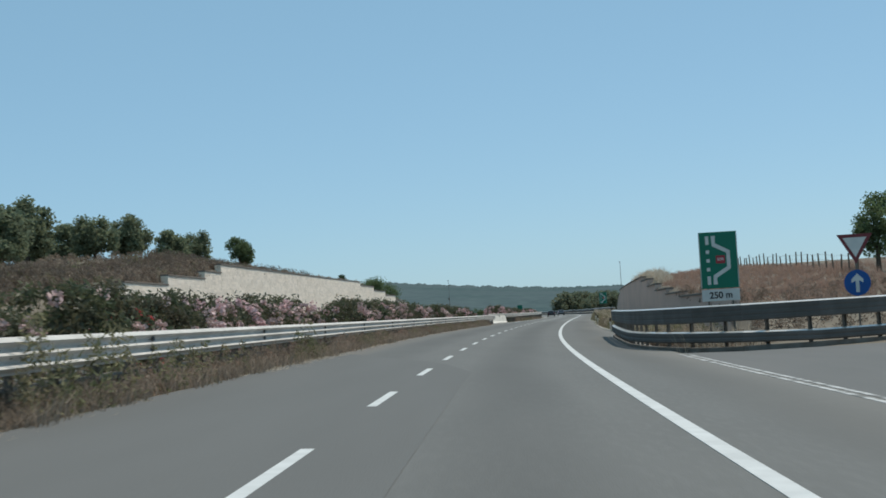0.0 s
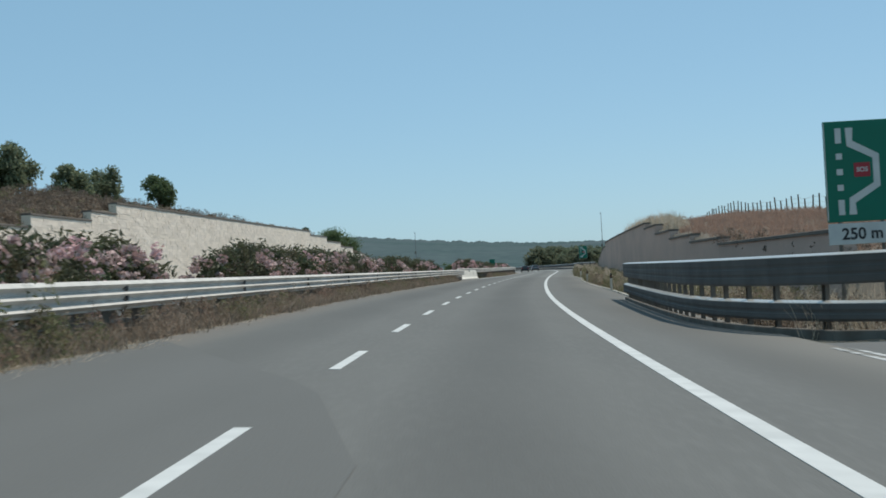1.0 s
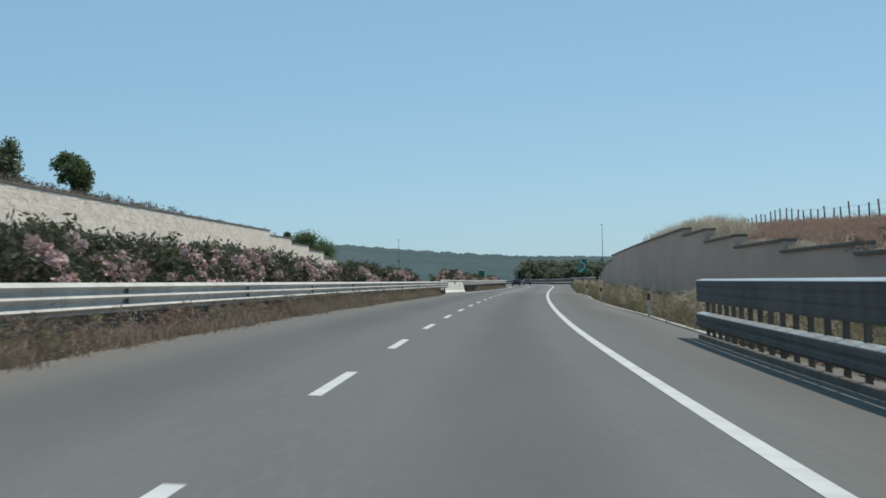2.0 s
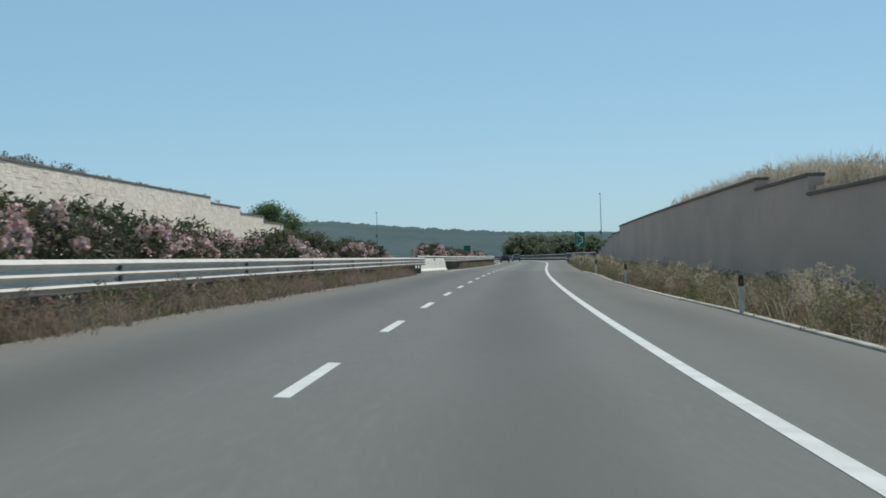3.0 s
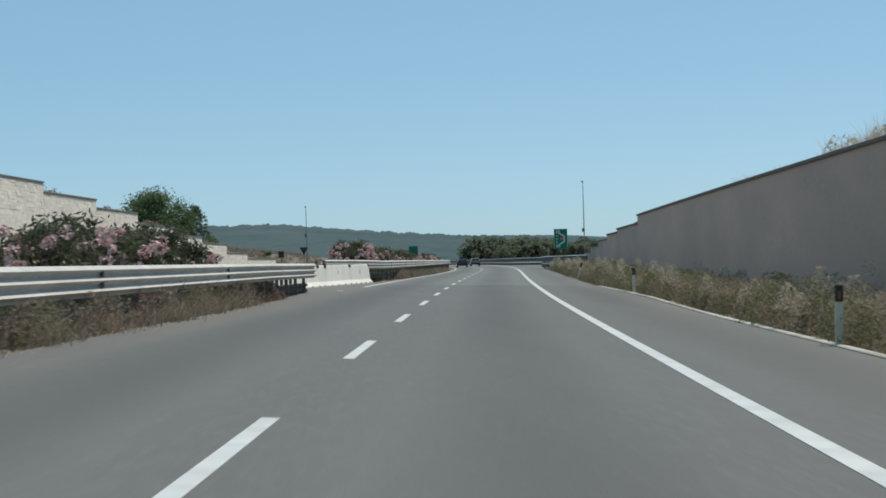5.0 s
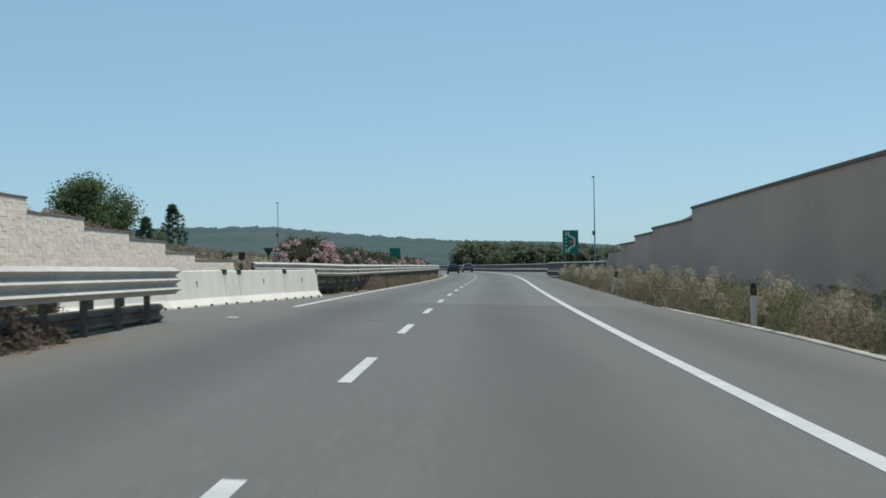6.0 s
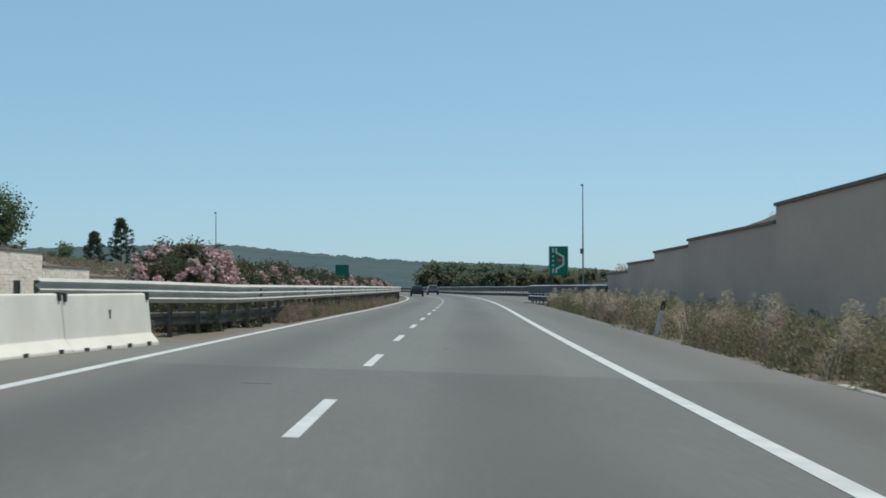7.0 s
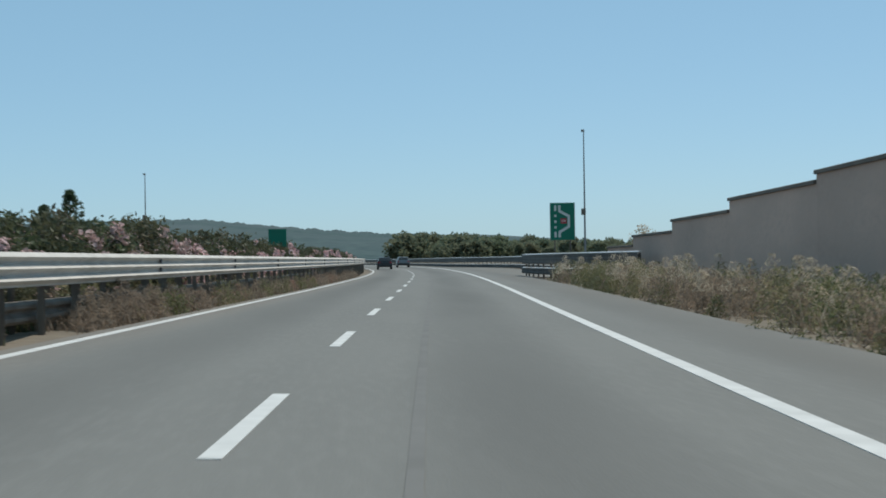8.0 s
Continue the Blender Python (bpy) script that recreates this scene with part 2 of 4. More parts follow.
FENCE_WOOD = material("fence_wood", (0.16, 0.13, 0.1), 0.9, second=(0.11, 0.09, 0.07), scale=5.0, per_object=0.15)


# ---- builders ----
def mesh_of(verts, faces, mat=None, smooth=False):
    me = bpy.data.meshes.new("part")
    me.from_pydata([tuple(v) for v in verts], [], [tuple(f) for f in faces])
    if mat:
        me.materials.append(mat)
    if smooth:
        me.shade_smooth()
    me.update()
    return me


def part(name, data, mat=None, parent=None, label="", m=None):
    """Links a mesh or a bmesh as one object, under a thing or a part if given."""
    if isinstance(data, bmesh.types.BMesh):
        me = bpy.data.meshes.new(name)
        bmesh.ops.recalc_face_normals(data, faces=data.faces)
        data.to_mesh(me)
        data.free()
        data = me
    if mat and not data.materials:
        data.materials.append(mat)
    ob = new(name, data)
    if parent:
        ob.parent = parent
    if m is not None:
        ob.matrix_local = m
    return tagged(ob, label)


def box(bm, size, m=None, bevel=0.0):
    made = bmesh.ops.create_cube(bm, size=1.0, matrix=(m or Matrix()) @ Matrix.Diagonal((*size, 1)))
    if bevel:
        edges = list({e for v in made["verts"] for e in v.link_edges})
        bmesh.ops.bevel(bm, geom=edges, offset=bevel, segments=2, affect="EDGES", profile=0.5)
    return bm


def boxed(size, m=None, bevel=0.0):
    return box(bmesh.new(), size, m, bevel)


def rod(r0, r1, h, seg=10, m=None, bm=None):
    bm = bm or bmesh.new()
    bmesh.ops.create_cone(bm, cap_ends=True, segments=seg, radius1=r0, radius2=r1, depth=h, matrix=(m or Matrix()) @ pose(0, 0, h / 2))
    return bm


def prism(outline, depth, m=None):
    """A flat outline (x, z), extruded along y by depth, away from the viewer."""
    bm = bmesh.new()
    front = [bm.verts.new((x, 0, z)) for x, z in outline]
    back = [bm.verts.new((x, depth, z)) for x, z in outline]
    bm.faces.new(front)
    bm.faces.new(back[::-1])
    for i in range(len(outline)):
        j = (i + 1) % len(outline)
        bm.faces.new((front[j], front[i], back[i], back[j]))
    if m is not None:
        bmesh.ops.transform(bm, matrix=m, verts=bm.verts)
    return bm


RIM = 7.1  # an off that stands for the asphalt's right-hand edge


def sheet(name, ss, offs, height, mat, label, category, kind="structure"):
    """A surface over a grid of s and off."""
    gs, go = np.meshgrid(np.asarray(ss, float), np.asarray(offs, float), indexing="ij")
    go = np.where(go == RIM, edge(gs), go)
    x, y = plan(gs, go)
    z = height(gs, go)
    n = len(offs)
    flat = np.stack([go, gs], -1).reshape(-1, 2)
    v = np.stack([x, y, z], -1).reshape(-1, 3)
    f = [(i * n + j, i * n + j + 1, (i + 1) * n + j + 1, (i + 1) * n + j) for i in range(len(ss) - 1) for j in range(n - 1)]
    me = mesh_of(v, f, mat, True)
    uv = me.uv_layers.new(name="across")
    uv.data.foreach_set("uv", flat[np.array(f).ravel()].ravel())
    return tagged(part(name, me), label, category, kind=kind)


def strip(s0, s1, off0, off1, lift, step=3.0):
    """A painted band on the road, as a mesh with a little thickness."""
    ss = np.linspace(s0, s1, max(2, int((s1 - s0) / step) + 1))
    v, f = [], []
    for s in ss:
        for off in (off0, off1):
            p = at(s, off, slope_z(s, off) + lift)
            v += [p, p - Vector((0, 0, lift - 0.001))]
    for i in range(len(ss) - 1):
        a, b = 4 * i, 4 * (i + 1)
        f += [(a, a + 2, b + 2, b), (a, b, b + 1, a + 1), (a + 2, a + 3, b + 3, b + 2)]
    k = 4 * (len(ss) - 1)
    f += [(0, 1, 3, 2), (k, k + 2, k + 3, k + 1)]
    return mesh_of(v, f, PAINT)


def thing(name, m, label, category, group="", kind=""):
    ob = new(name)
    ob.matrix_world = m
    return tagged(ob, label, category, group, kind)


def swept(profile, path, mat, closed=False, ends=True):
    """A profile of (outward, up) swept along a path of (point, outward direction)."""
    v, f, n = [], [], len(profile)
    for p, out in path:
        v += [p + out * a + Vector((0, 0, b)) for a, b in profile]
    for i in range(len(path) - 1):
        for j in range(n if closed else n - 1):
            a, b = i * n + j, i * n + (j + 1) % n
            f.append((a, b, b + n, a + n))
    if closed and ends:
        f += [tuple(range(n))[::-1], tuple(range((len(path) - 1) * n, len(path) * n))]
    return mesh_of(v, f, mat)


# ---- the lie of the land ----
LEFT_TOP = [(78, 3.97), (89, 4.35), (100.6, 4.98), (112.4, 5.52), (118.4, 6.17), (201.3, 5.75), (214.2, 5.25), (226, 4.76), (237.5, 4.05),
            (249.5, 3.5), (261.5, 3.05), (273.5, 2.3), (285.5, 1.8), (306, 0.4)]  # from each s on, the wall's top
RIGHT_TOP = [(60, 1.5), (86, 1.75), (98, 2.1), (110, 2.55), (121, 3.1), (132, 3.46), (229.3, 2.97), (249, 2.74), (261.6, 2.38), (275, 1.95), (288.4, 1.5), (300, 0)]
LEFT_WALL, RIGHT_WALL = -21.4, 10.5


def stepped(table, s):
    s = np.asarray(s, float)
    i = np.clip(np.searchsorted([a for a, _ in table], s, side="right") - 1, 0, len(table) - 1)
    return np.array([b for _, b in table])[i]


def land(s, off):
    s, off = np.asarray(s, float), np.asarray(off, float)
    base = slope_z(s, off) - 0.07
    # the left hand: a median, the other carriageway, then a slope with olives behind a stone wall
    left_top = np.interp(s, [-60, 40, 78, 89, 100, 112, 118, 200, 240, 290, 330, 420], [4.2, 3.8, 3.7, 3.95, 4.4, 5.0, 5.7, 5.85, 4.2, 1.9, 1.2, 1.0])
    behind = left_top + np.interp(-off, [21.5, 27, 30, 38, 60, 250, 600], [0, 1.3, 1.45, 1.6, 2.2, 4, 2]) * np.interp(s, [0, 150, 168, 200, 280, 330, 450, 650, 900], [1, 1, 0.5, 0.3, 0.75, 1.2, 1.1, 1.4, 0.6])
    walled = np.interp(s, [64, 78, 300, 320], [0, 1, 1, 0])
    foot = np.interp(-off, [12 , 20, 26], [0, 0.35, 1]) * (1 - walled) + np.where(off < -21.6, 1.0, 0.0) * walled
    z = base + np.where(off < -12, foot * (behind - base), 0)
    # the right hand: a cutting with a wall, a hill behind it
    crest = np.interp(s, [48, 60, 85, 98, 120, 147, 165, 187, 215, 240, 300, 360, 500], [-0.5, 0.8, 2.2, 2.7, 3.3, 3.9, 4.5, 4.6, 3.5, 2.6, 1.5, 0.8, 0.5])
    top = np.interp(s, [48, 60, 86, 110, 132, 230, 250, 288, 305], [-0.5, 0.7, 1.6, 2.4, 3.3, 3.3, 2.7, 1.6, 0.2])
    hill = np.interp(off, [10.6, 12.5, 20, 60, 300, 800], [0, 0.15, 1, 1.1, 1.0, 0.4])
    hill_z = top + (crest - top) * hill
    right = np.where(off > 10.6, 1.0, 0.0) * np.interp(s, [46, 52, 300, 310], [0, 1, 1, 1])
    z = np.where(off > 10.6, base + right * (hill_z - base), z)
    rough = np.sin(s * 0.9) * np.cos(off * 1.1 + s * 0.13) * 0.06
    return z + np.where((off < -4.2) | (off > 8), rough, 0)


offs = np.concatenate([-np.geomspace(4500, 62, 16), np.arange(-60, -24, 3), [-22.6, -21.7, -21.5, -20.5, -18, -15, -12, -9.5, -7, -5.5, -4.5, -3.6, 0, 4, 7.2, 8, 9, 10.0, 10.5, 10.7, 11.5, 13], np.arange(15, 60, 3), np.geomspace(62, 4500, 16)])
along = np.concatenate([np.linspace(-390, -60, 8), np.arange(-50, 330, 2.5), np.arange(330, 520, 10), np.geomspace(530, 5500, 22)])
sheet("ground", along, offs, land, EARTH, "dry brown stubble and bare earth reaching the horizon", "ground")

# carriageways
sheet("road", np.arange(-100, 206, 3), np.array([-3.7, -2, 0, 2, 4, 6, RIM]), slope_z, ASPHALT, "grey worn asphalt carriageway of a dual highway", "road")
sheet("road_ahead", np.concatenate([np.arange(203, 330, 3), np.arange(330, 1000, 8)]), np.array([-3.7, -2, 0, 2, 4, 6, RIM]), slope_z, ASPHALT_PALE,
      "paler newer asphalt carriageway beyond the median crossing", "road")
sheet("slip_road", np.arange(-100, 47, 3), np.array([RIM, 9, 12, 16, 22, 30]), lambda s, o: slope_z(s, o) - 0.004, ASPHALT_OLD, "grey asphalt slip road joining the highway", "road")
sheet("crossing_pavement", np.arange(168, 214, 2), np.array([-9.5, -8, -6.5, -5, -3.7]), lambda s, o: slope_z(s, o) - 0.012 - 0.16 * np.clip((180 - s) / 12, 0, 1), DUSTY,
      "worn grey asphalt of an emergency crossing in the median", "pavement")
sheet("opposite_road", np.arange(-100, 420, 6), np.array([-18.5, -14, -9.5]), lambda s, o: slope_z(s, o) - 0.004, ASPHALT_OLD, "asphalt of the opposite carriageway", "road")
sheet("layby_pavement", np.arange(300, 416, 4), np.array([RIM, 8, 9, 9.9]), lambda s, o: slope_z(s, o) - 0.012, DUSTY, "dusty grey asphalt of a lay-by beside the carriageway", "pavement")
_v, _ss = [], np.arange(-100, 45, 2.0)
for _s in _ss:
    _w = 4.7 * float(np.interp(_s, [-100, 26, 33, 44], [1, 1, 0.8, 0.03]))
    _v += [at(_s, -3.68 + _w * u, slope_z(_s, -3.68 + _w * u) + 0.004) for u in (0, 0.5, 1)]
_f = [(3 * i + j, 3 * i + j + 1, 3 * i + j + 4, 3 * i + j + 3) for i in range(len(_ss) - 1) for j in range(2)]
tagged(part("asphalt_patch", mesh_of(_v, _f, ASPHALT_DARK)), "darker older asphalt beside the median", "road", kind="structure")

# ---- road markings ----
for j in range(-4, 36):
    tagged(part("lane_dash", strip(12.0 * j, 12.0 * j + 4.5, -0.066, 0.066, 0.006, 2.3)), "white painted lane dash on grey asphalt", "road marking", "lane dashes")
def edge_line(s0, s1, off0, off1, label, mat=PAINT, stroke=15.0):
    """A long painted line, laid in strokes that follow one another."""
    line = thing("edge_line", Matrix(), label, "road marking", kind="structure")
    n = max(1, round((s1 - s0) / stroke))
    for i in range(n):
        me = strip(s0 + (s1 - s0) * i / n, s0 + (s1 - s0) * (i + 1) / n, off0, off1, 0.006)
        me.materials.clear()
        me.materials.append(mat)
        part("stroke", me, parent=line)


edge_line(-80, 700, 3.69, 3.89, "broad solid white edge line on asphalt")
edge_line(195, 700, -3.43, -3.27, "solid white edge line beside the median")
edge_line(-80, 42, 6.85, 6.97, "worn narrow white line across the slip road", PAINT_WORN)
edge_line(-80, 42, 7.1, 7.22, "worn narrow white line across the slip road", PAINT_WORN)

tagged(part("old_mark", strip(185.2, 185.7, -3.62, -3.42, 0.005)), "worn patch of old white paint on the crossing", "road marking", kind="structure")


# tar seams and old marks on the surface
for a, b, o, w in ((212, 330, 1.05, 0.09), (198.9, 199.1, -1.2, 0.35), (186, 186.15, -1.0, 0.4)):
    me = strip(a, b, o, o + w, 0.005)
    me.materials.clear()
    me.materials.append(TAR)
    tagged(part("tar_seam", me), "thin dark tar mark on the asphalt", "road marking", kind="structure")


# ---- guardrails ----
WAVE3 = [(0, 0.97)] + [p for y in (0.97, 0.81, 0.65) for p in ((0.006, y), (0.108, y - 0.06), (0.114, y - 0.066), (0.108, y - 0.072), (0.02, y - 0.12), (0.006, y - 0.146))] + [(0.01, 0.5), (0, 0.5)]
CAPPED = [(0.02, 0.968), (0.055, 0.968), (0.06, 0.962), (0.06, 0.86), (0.048, 0.82), (0.048, 0.78), (0.06, 0.765), (0.06, 0.68), (0.048, 0.65), (0.048, 0.62), (0.06, 0.605), (0.06, 0.5), (0.04, 0.46), (0, 0.46)]
CAP = [(-0.12, 0.0), (-0.12, 0.045), (-0.1, 0.05), (0.05, 0.016), (0.068, 0.008), (0.068, 0.0)]
FLAT2 = [(-0.1, 0.312), (0.07, 0.312), (0.08, 0.3), (0.08, 0.22), (0.06, 0.17), (0.06, 0.14), (0.08, 0.12), (0.08, 0.045), (0.04, 0.0), (0, 0.0)]
WAVE2 = [(-0.1, 0.312), (0, 0.31), (0.025, 0.31), (0.08, 0.265), (0.08, 0.22), (0.01, 0.17), (0.01, 0.14), (0.08, 0.09), (0.08, 0.045), (0.02, 0.0), (0, 0.0)]


def post_mesh(h, mat):
    """A C-shaped steel post."""
    bm = bmesh.new()
    box(bm, (0.012, 0.12, h), pose(-0.04, 0, h / 2))
    box(bm, (0.08, 0.012, h), pose(0, 0.054, h / 2))
    box(bm, (0.08, 0.012, h), pose(0, -0.054, h / 2))
    me = bpy.data.meshes.new("post")
    bm.to_mesh(me)
    bm.free()
    me.materials.append(mat)
    return me


def thick(profile, t=0.006):
    return profile + [(a - t, b - t * 0.6) for a, b in profile[::-1]]


def guardrail(line, side, top, label, low=None, low_top=0.0, span=4.5, post_gap=2.25, foot=0.0, back=False, steel=None, markers=(), base=False):
    """line: (s, off) points; side: +1 if the face looks to the right of the line's run. Heights over the road's edge, or absolute with foot."""
    s_, o_ = np.array(line).T
    x, y = plan(s_, o_)
    d = np.concatenate([[0], np.cumsum(np.hypot(np.diff(x), np.diff(y)))])

    def on(q):
        px, py = float(np.interp(q, d, x)), float(np.interp(q, d, y))
        qx, qy = float(np.interp(q + 0.4, d, x)), float(np.interp(q + 0.4, d, y))
        if q + 0.4 > d[-1]:
            qx, qy = 2 * px - float(np.interp(q - 0.4, d, x)), 2 * py - float(np.interp(q - 0.4, d, y))
        t = Vector((qx - px, qy - py, 0)).normalized()
        s, off = float(np.interp(q, d, s_)), float(np.interp(q, d, o_))
        return px, py, Vector((t.y, -t.x, 0)) * side, top(s, off)

    rail = thing("guardrail", Matrix(), label, "guardrail")
    n = max(1, round(d[-1] / span))
    for i in range(n):
        qs = np.linspace(d[-1] * i / n, min(d[-1], d[-1] * (i + 1) / n + 0.01), 6)
        path = [(Vector((a, b, z - 0.97)), out) for a, b, out, z in map(on, qs)]
        part("beam", swept(thick(CAPPED if steel else WAVE3), path, steel or STEEL, True, False), parent=rail)
        if steel:
            part("cap", swept(CAP, [(p + Vector((0, 0, 0.97)), o) for p, o in path], STEEL_SUNLIT, True), parent=rail, label="added strip carrying the beam's sunlit top edge in its colour")
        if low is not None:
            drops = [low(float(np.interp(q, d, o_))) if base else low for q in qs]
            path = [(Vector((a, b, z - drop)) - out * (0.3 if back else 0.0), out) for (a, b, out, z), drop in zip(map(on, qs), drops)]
            # a darker steel than the beam above carries the shade down here
            part("lower_beam", swept(thick(FLAT2 if steel else WAVE2), path, steel or STEEL_DARK, True, False), parent=rail, label="lower beam with its shade put into the dark steel")
            if steel:
                part("lower_cap", swept(CAP, [(p + Vector((0, 0, 0.316)), o) for p, o in path], STEEL_SUNLIT, True), parent=rail, label="added strip carrying the beam's sunlit top edge in its colour")
        if base:
            feet = [float(slope_z(float(np.interp(q, d, s_)), float(np.interp(q, d, o_)))) for q in qs]
            part("base_strip", swept([(-0.06, -0.08), (0.03, -0.08), (0.03, 0.1), (0.015, 0.115), (-0.06, 0.115)], [(Vector((a, b, g)), out) for (a, b, out, z), g in zip(map(on, qs), feet)], STEEL_DARK, True), parent=rail, label="dark strip along the ground")
        a, b, out, z = on(qs[0])
        for h in (0.13, 0.33):
            part("bolt", rod(0.018, 0.014, 0.02, 6), steel or STEEL, rail, m=Matrix.Translation(Vector((a, b, z - h)) + out * 0.012) @ out.to_track_quat("Z", "Y").to_matrix().to_4x4())
    for q in markers:
        a, b, out, z = on(q)
        for h in (0.107, 0.272):
            part("marker", boxed((0.03, 0.16, 0.13), bevel=0.008), BLACK, rail, "dark marker plate in the beam's trough", Matrix.Translation(Vector((a, b, z - h)) + out * 0.06) @ out.to_track_quat("X", "Z").to_matrix().to_4x4())
    me = post_mesh(1.0, STEEL_DARK)
    for q in np.arange(0.3, d[-1], post_gap):
        a, b, out, z = on(q)
        s, off = float(np.interp(q, d, s_)), float(np.interp(q, d, o_))
        g = float(land(s, off)) - 0.1
        turn = out.to_track_quat("X", "Z").to_matrix().to_4x4()
        p = part("post", me, parent=rail, m=Matrix.Translation(Vector((a, b, g)) - out * 0.12) @ turn @ Matrix.Diagonal((1, 1, z - 0.04 - g, 1)))
        part("spacer", boxed((0.09, 0.1, 0.3), bevel=0.008), STEEL_DARK, rail, m=Matrix.Translation(Vector((a, b, z - 0.25)) - out * 0.085) @ turn)
        if back:
            part("back_post", me, parent=rail, m=Matrix.Translation(Vector((a, b, g)) - out * 0.55) @ turn @ Matrix.Diagonal((1, 1, z - 0.04 - g, 1)))
    return rail


guardrail([(-60, -4.25)] + [(s, -4.25) for s in range(-50, 171, 5)] + [(176, -4.22), (182.8, -4.15)], 1, lambda s, o: 1.235 - 0.0004 * max(s, 0) if s < 171 else 1.167 - 0.0025 * (s - 171),
          "grey galvanised triple-wave guardrail along the median", low=0.95, back=True, markers=[117.9 + 13.25 * k for k in range(-6, 9)])
guardrail([(211.5, -6.6), (216, -5.4), (222, -4.6), (230, -4.3)] + [(s, -4.25) for s in range(236, 480, 6)], 1, lambda s, o: float(np.interp(s, [211, 224], [1.34, 1.225])),
          "grey galvanised triple-wave guardrail behind the concrete blocks", low=1.0, back=True, markers=[30.2 + 12.9 * k for k in range(-1, 10)])
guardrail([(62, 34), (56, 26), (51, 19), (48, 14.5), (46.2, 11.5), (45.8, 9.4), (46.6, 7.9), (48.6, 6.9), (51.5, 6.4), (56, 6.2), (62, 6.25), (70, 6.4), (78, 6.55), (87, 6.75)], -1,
          lambda s, o: 0.97, "dark tall guardrail curving round the nose of the slip road", low=lambda off: float(np.interp(off, [6.6, 12], [1.13, 1.29])), post_gap=1.5, steel=STEEL_SHADED, base=True)
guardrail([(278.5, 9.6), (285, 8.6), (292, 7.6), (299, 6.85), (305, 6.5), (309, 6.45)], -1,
          lambda s, o: 1.24, "dark guardrail with a flared end before the lay-by", low=1.05, post_gap=2.25, steel=STEEL_SHADED)
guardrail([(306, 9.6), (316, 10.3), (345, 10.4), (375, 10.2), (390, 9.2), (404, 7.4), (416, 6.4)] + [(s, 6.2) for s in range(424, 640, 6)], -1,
          lambda s, o: 1.2, "dark guardrail along the back of the lay-by", low=1.05, post_gap=2.25, steel=STEEL_SHADED)


# ---- retaining walls ----
def retaining_wall(name, table, off, face, thickness, mat, label, foot):
    wall = thing(name, Matrix(), label, "retaining wall", kind="structure")
    for (s0, top), (s1, _) in zip(table, table[1:]):
        ss = np.linspace(s0, s1, max(2, int((s1 - s0) / 3) + 1))
        back = off + thickness * face
        v, f = [], []
        for s in ss:
            for o, z in ((off, foot), (off, top), (back, top), (back, foot)):
                v.append(at(s, o, z))
        for i in range(len(ss) - 1):
            for j in range(4):
                a, b = 4 * i + j, 4 * i + (j + 1) % 4
                f.append((a, b, b + 4, a + 4))
        k = 4 * (len(ss) - 1)
        f += [(3, 2, 1, 0), (k, k + 1, k + 2, k + 3)]
        part("panel", mesh_of(v, f, mat), parent=wall)
        path = [(at(s, off, top), Vector((math.cos(heading(s)), -math.sin(heading(s)), 0)) * face) for s in ss]
        part("coping", swept([(-0.07, 0.003), (thickness + 0.05, 0.003), (thickness + 0.05, 0.105), (-0.05, 0.105), (-0.07, 0.09)], path, COPING, True), parent=wall, label="dark concrete coping")
    return wall


def stone_facing(wall, table, off, s_near):
    """Split-faced stones in low uneven courses on the wall's front: a stretch of single stones, the rest joined."""
    rows = []
    for (s0, top), (s1, _) in zip(table, table[1:]):
        z = 0.35
        while z < top - 0.08:
            h = min(rng_wall.choice((0.13, 0.17, 0.2)), top - 0.012 - z)
            s = s0 + 0.02
            while s < s1 - 0.2:
                e = min(s + rng_wall.uniform(0.35, 1.15), s1 - 0.02)
                rows.append((s, e - 0.008, z, z + h - 0.008, rng_wall.uniform(0.006, 0.03)))
                s = e
            z += h
    r = np.array(rows)
    corners = [(0, 2, 0), (1, 2, 0), (1, 3, 0), (0, 3, 0), (0, 2, 1), (1, 2, 1), (1, 3, 1), (0, 3, 1)]
    xyz = np.empty((len(r), 8, 3))
    for k, (i, j, proud) in enumerate(corners):
        xyz[:, k, 0], xyz[:, k, 1] = plan(r[:, i], off + r[:, 4] * proud)
        xyz[:, k, 2] = r[:, j]
    quads = np.array([(4, 5, 6, 7), (0, 1, 5, 4), (1, 2, 6, 5), (2, 3, 7, 6), (3, 0, 4, 7)])
    single = np.flatnonzero((r[:, 0] > s_near[0]) & (r[:, 0] < s_near[1]) & (r[:, 2] > 1.6))[:300]
    for i in single:
        part("stone", mesh_of(xyz[i], quads, STONE_PIECE), parent=wall)
    rest = np.delete(xyz, single, 0)
    faces = (np.arange(len(rest))[:, None, None] * 8 + quads).reshape(-1, 4)
    tagged(part("stone_courses", mesh_of(rest.reshape(-1, 3), faces.tolist(), STONE_BLOCKS), parent=wall), kind="stuff")


rng_wall = np.random.default_rng(3)
left_wall = retaining_wall("wall_left", LEFT_TOP, LEFT_WALL, -1, 0.45, STONE, "pale sunlit stone-faced retaining wall with a stepped top", -0.3)
stone_facing(left_wall, LEFT_TOP, LEFT_WALL, (218, 242))
retaining_wall("wall_right", RIGHT_TOP, RIGHT_WALL, 1, 0.45, STONE_SHADE, "grey stone-faced retaining wall with a stepped top, shade in its colour", -0.9)


# ---- concrete median blocks ----
NJ = [(-0.3, 0), (-0.3, 0.07), (-0.16, 0.24), (-0.09, 0.93), (-0.07, 0.95), (0.07, 0.95), (0.09, 0.93), (0.16, 0.24), (0.3, 0.07), (0.3, 0)]


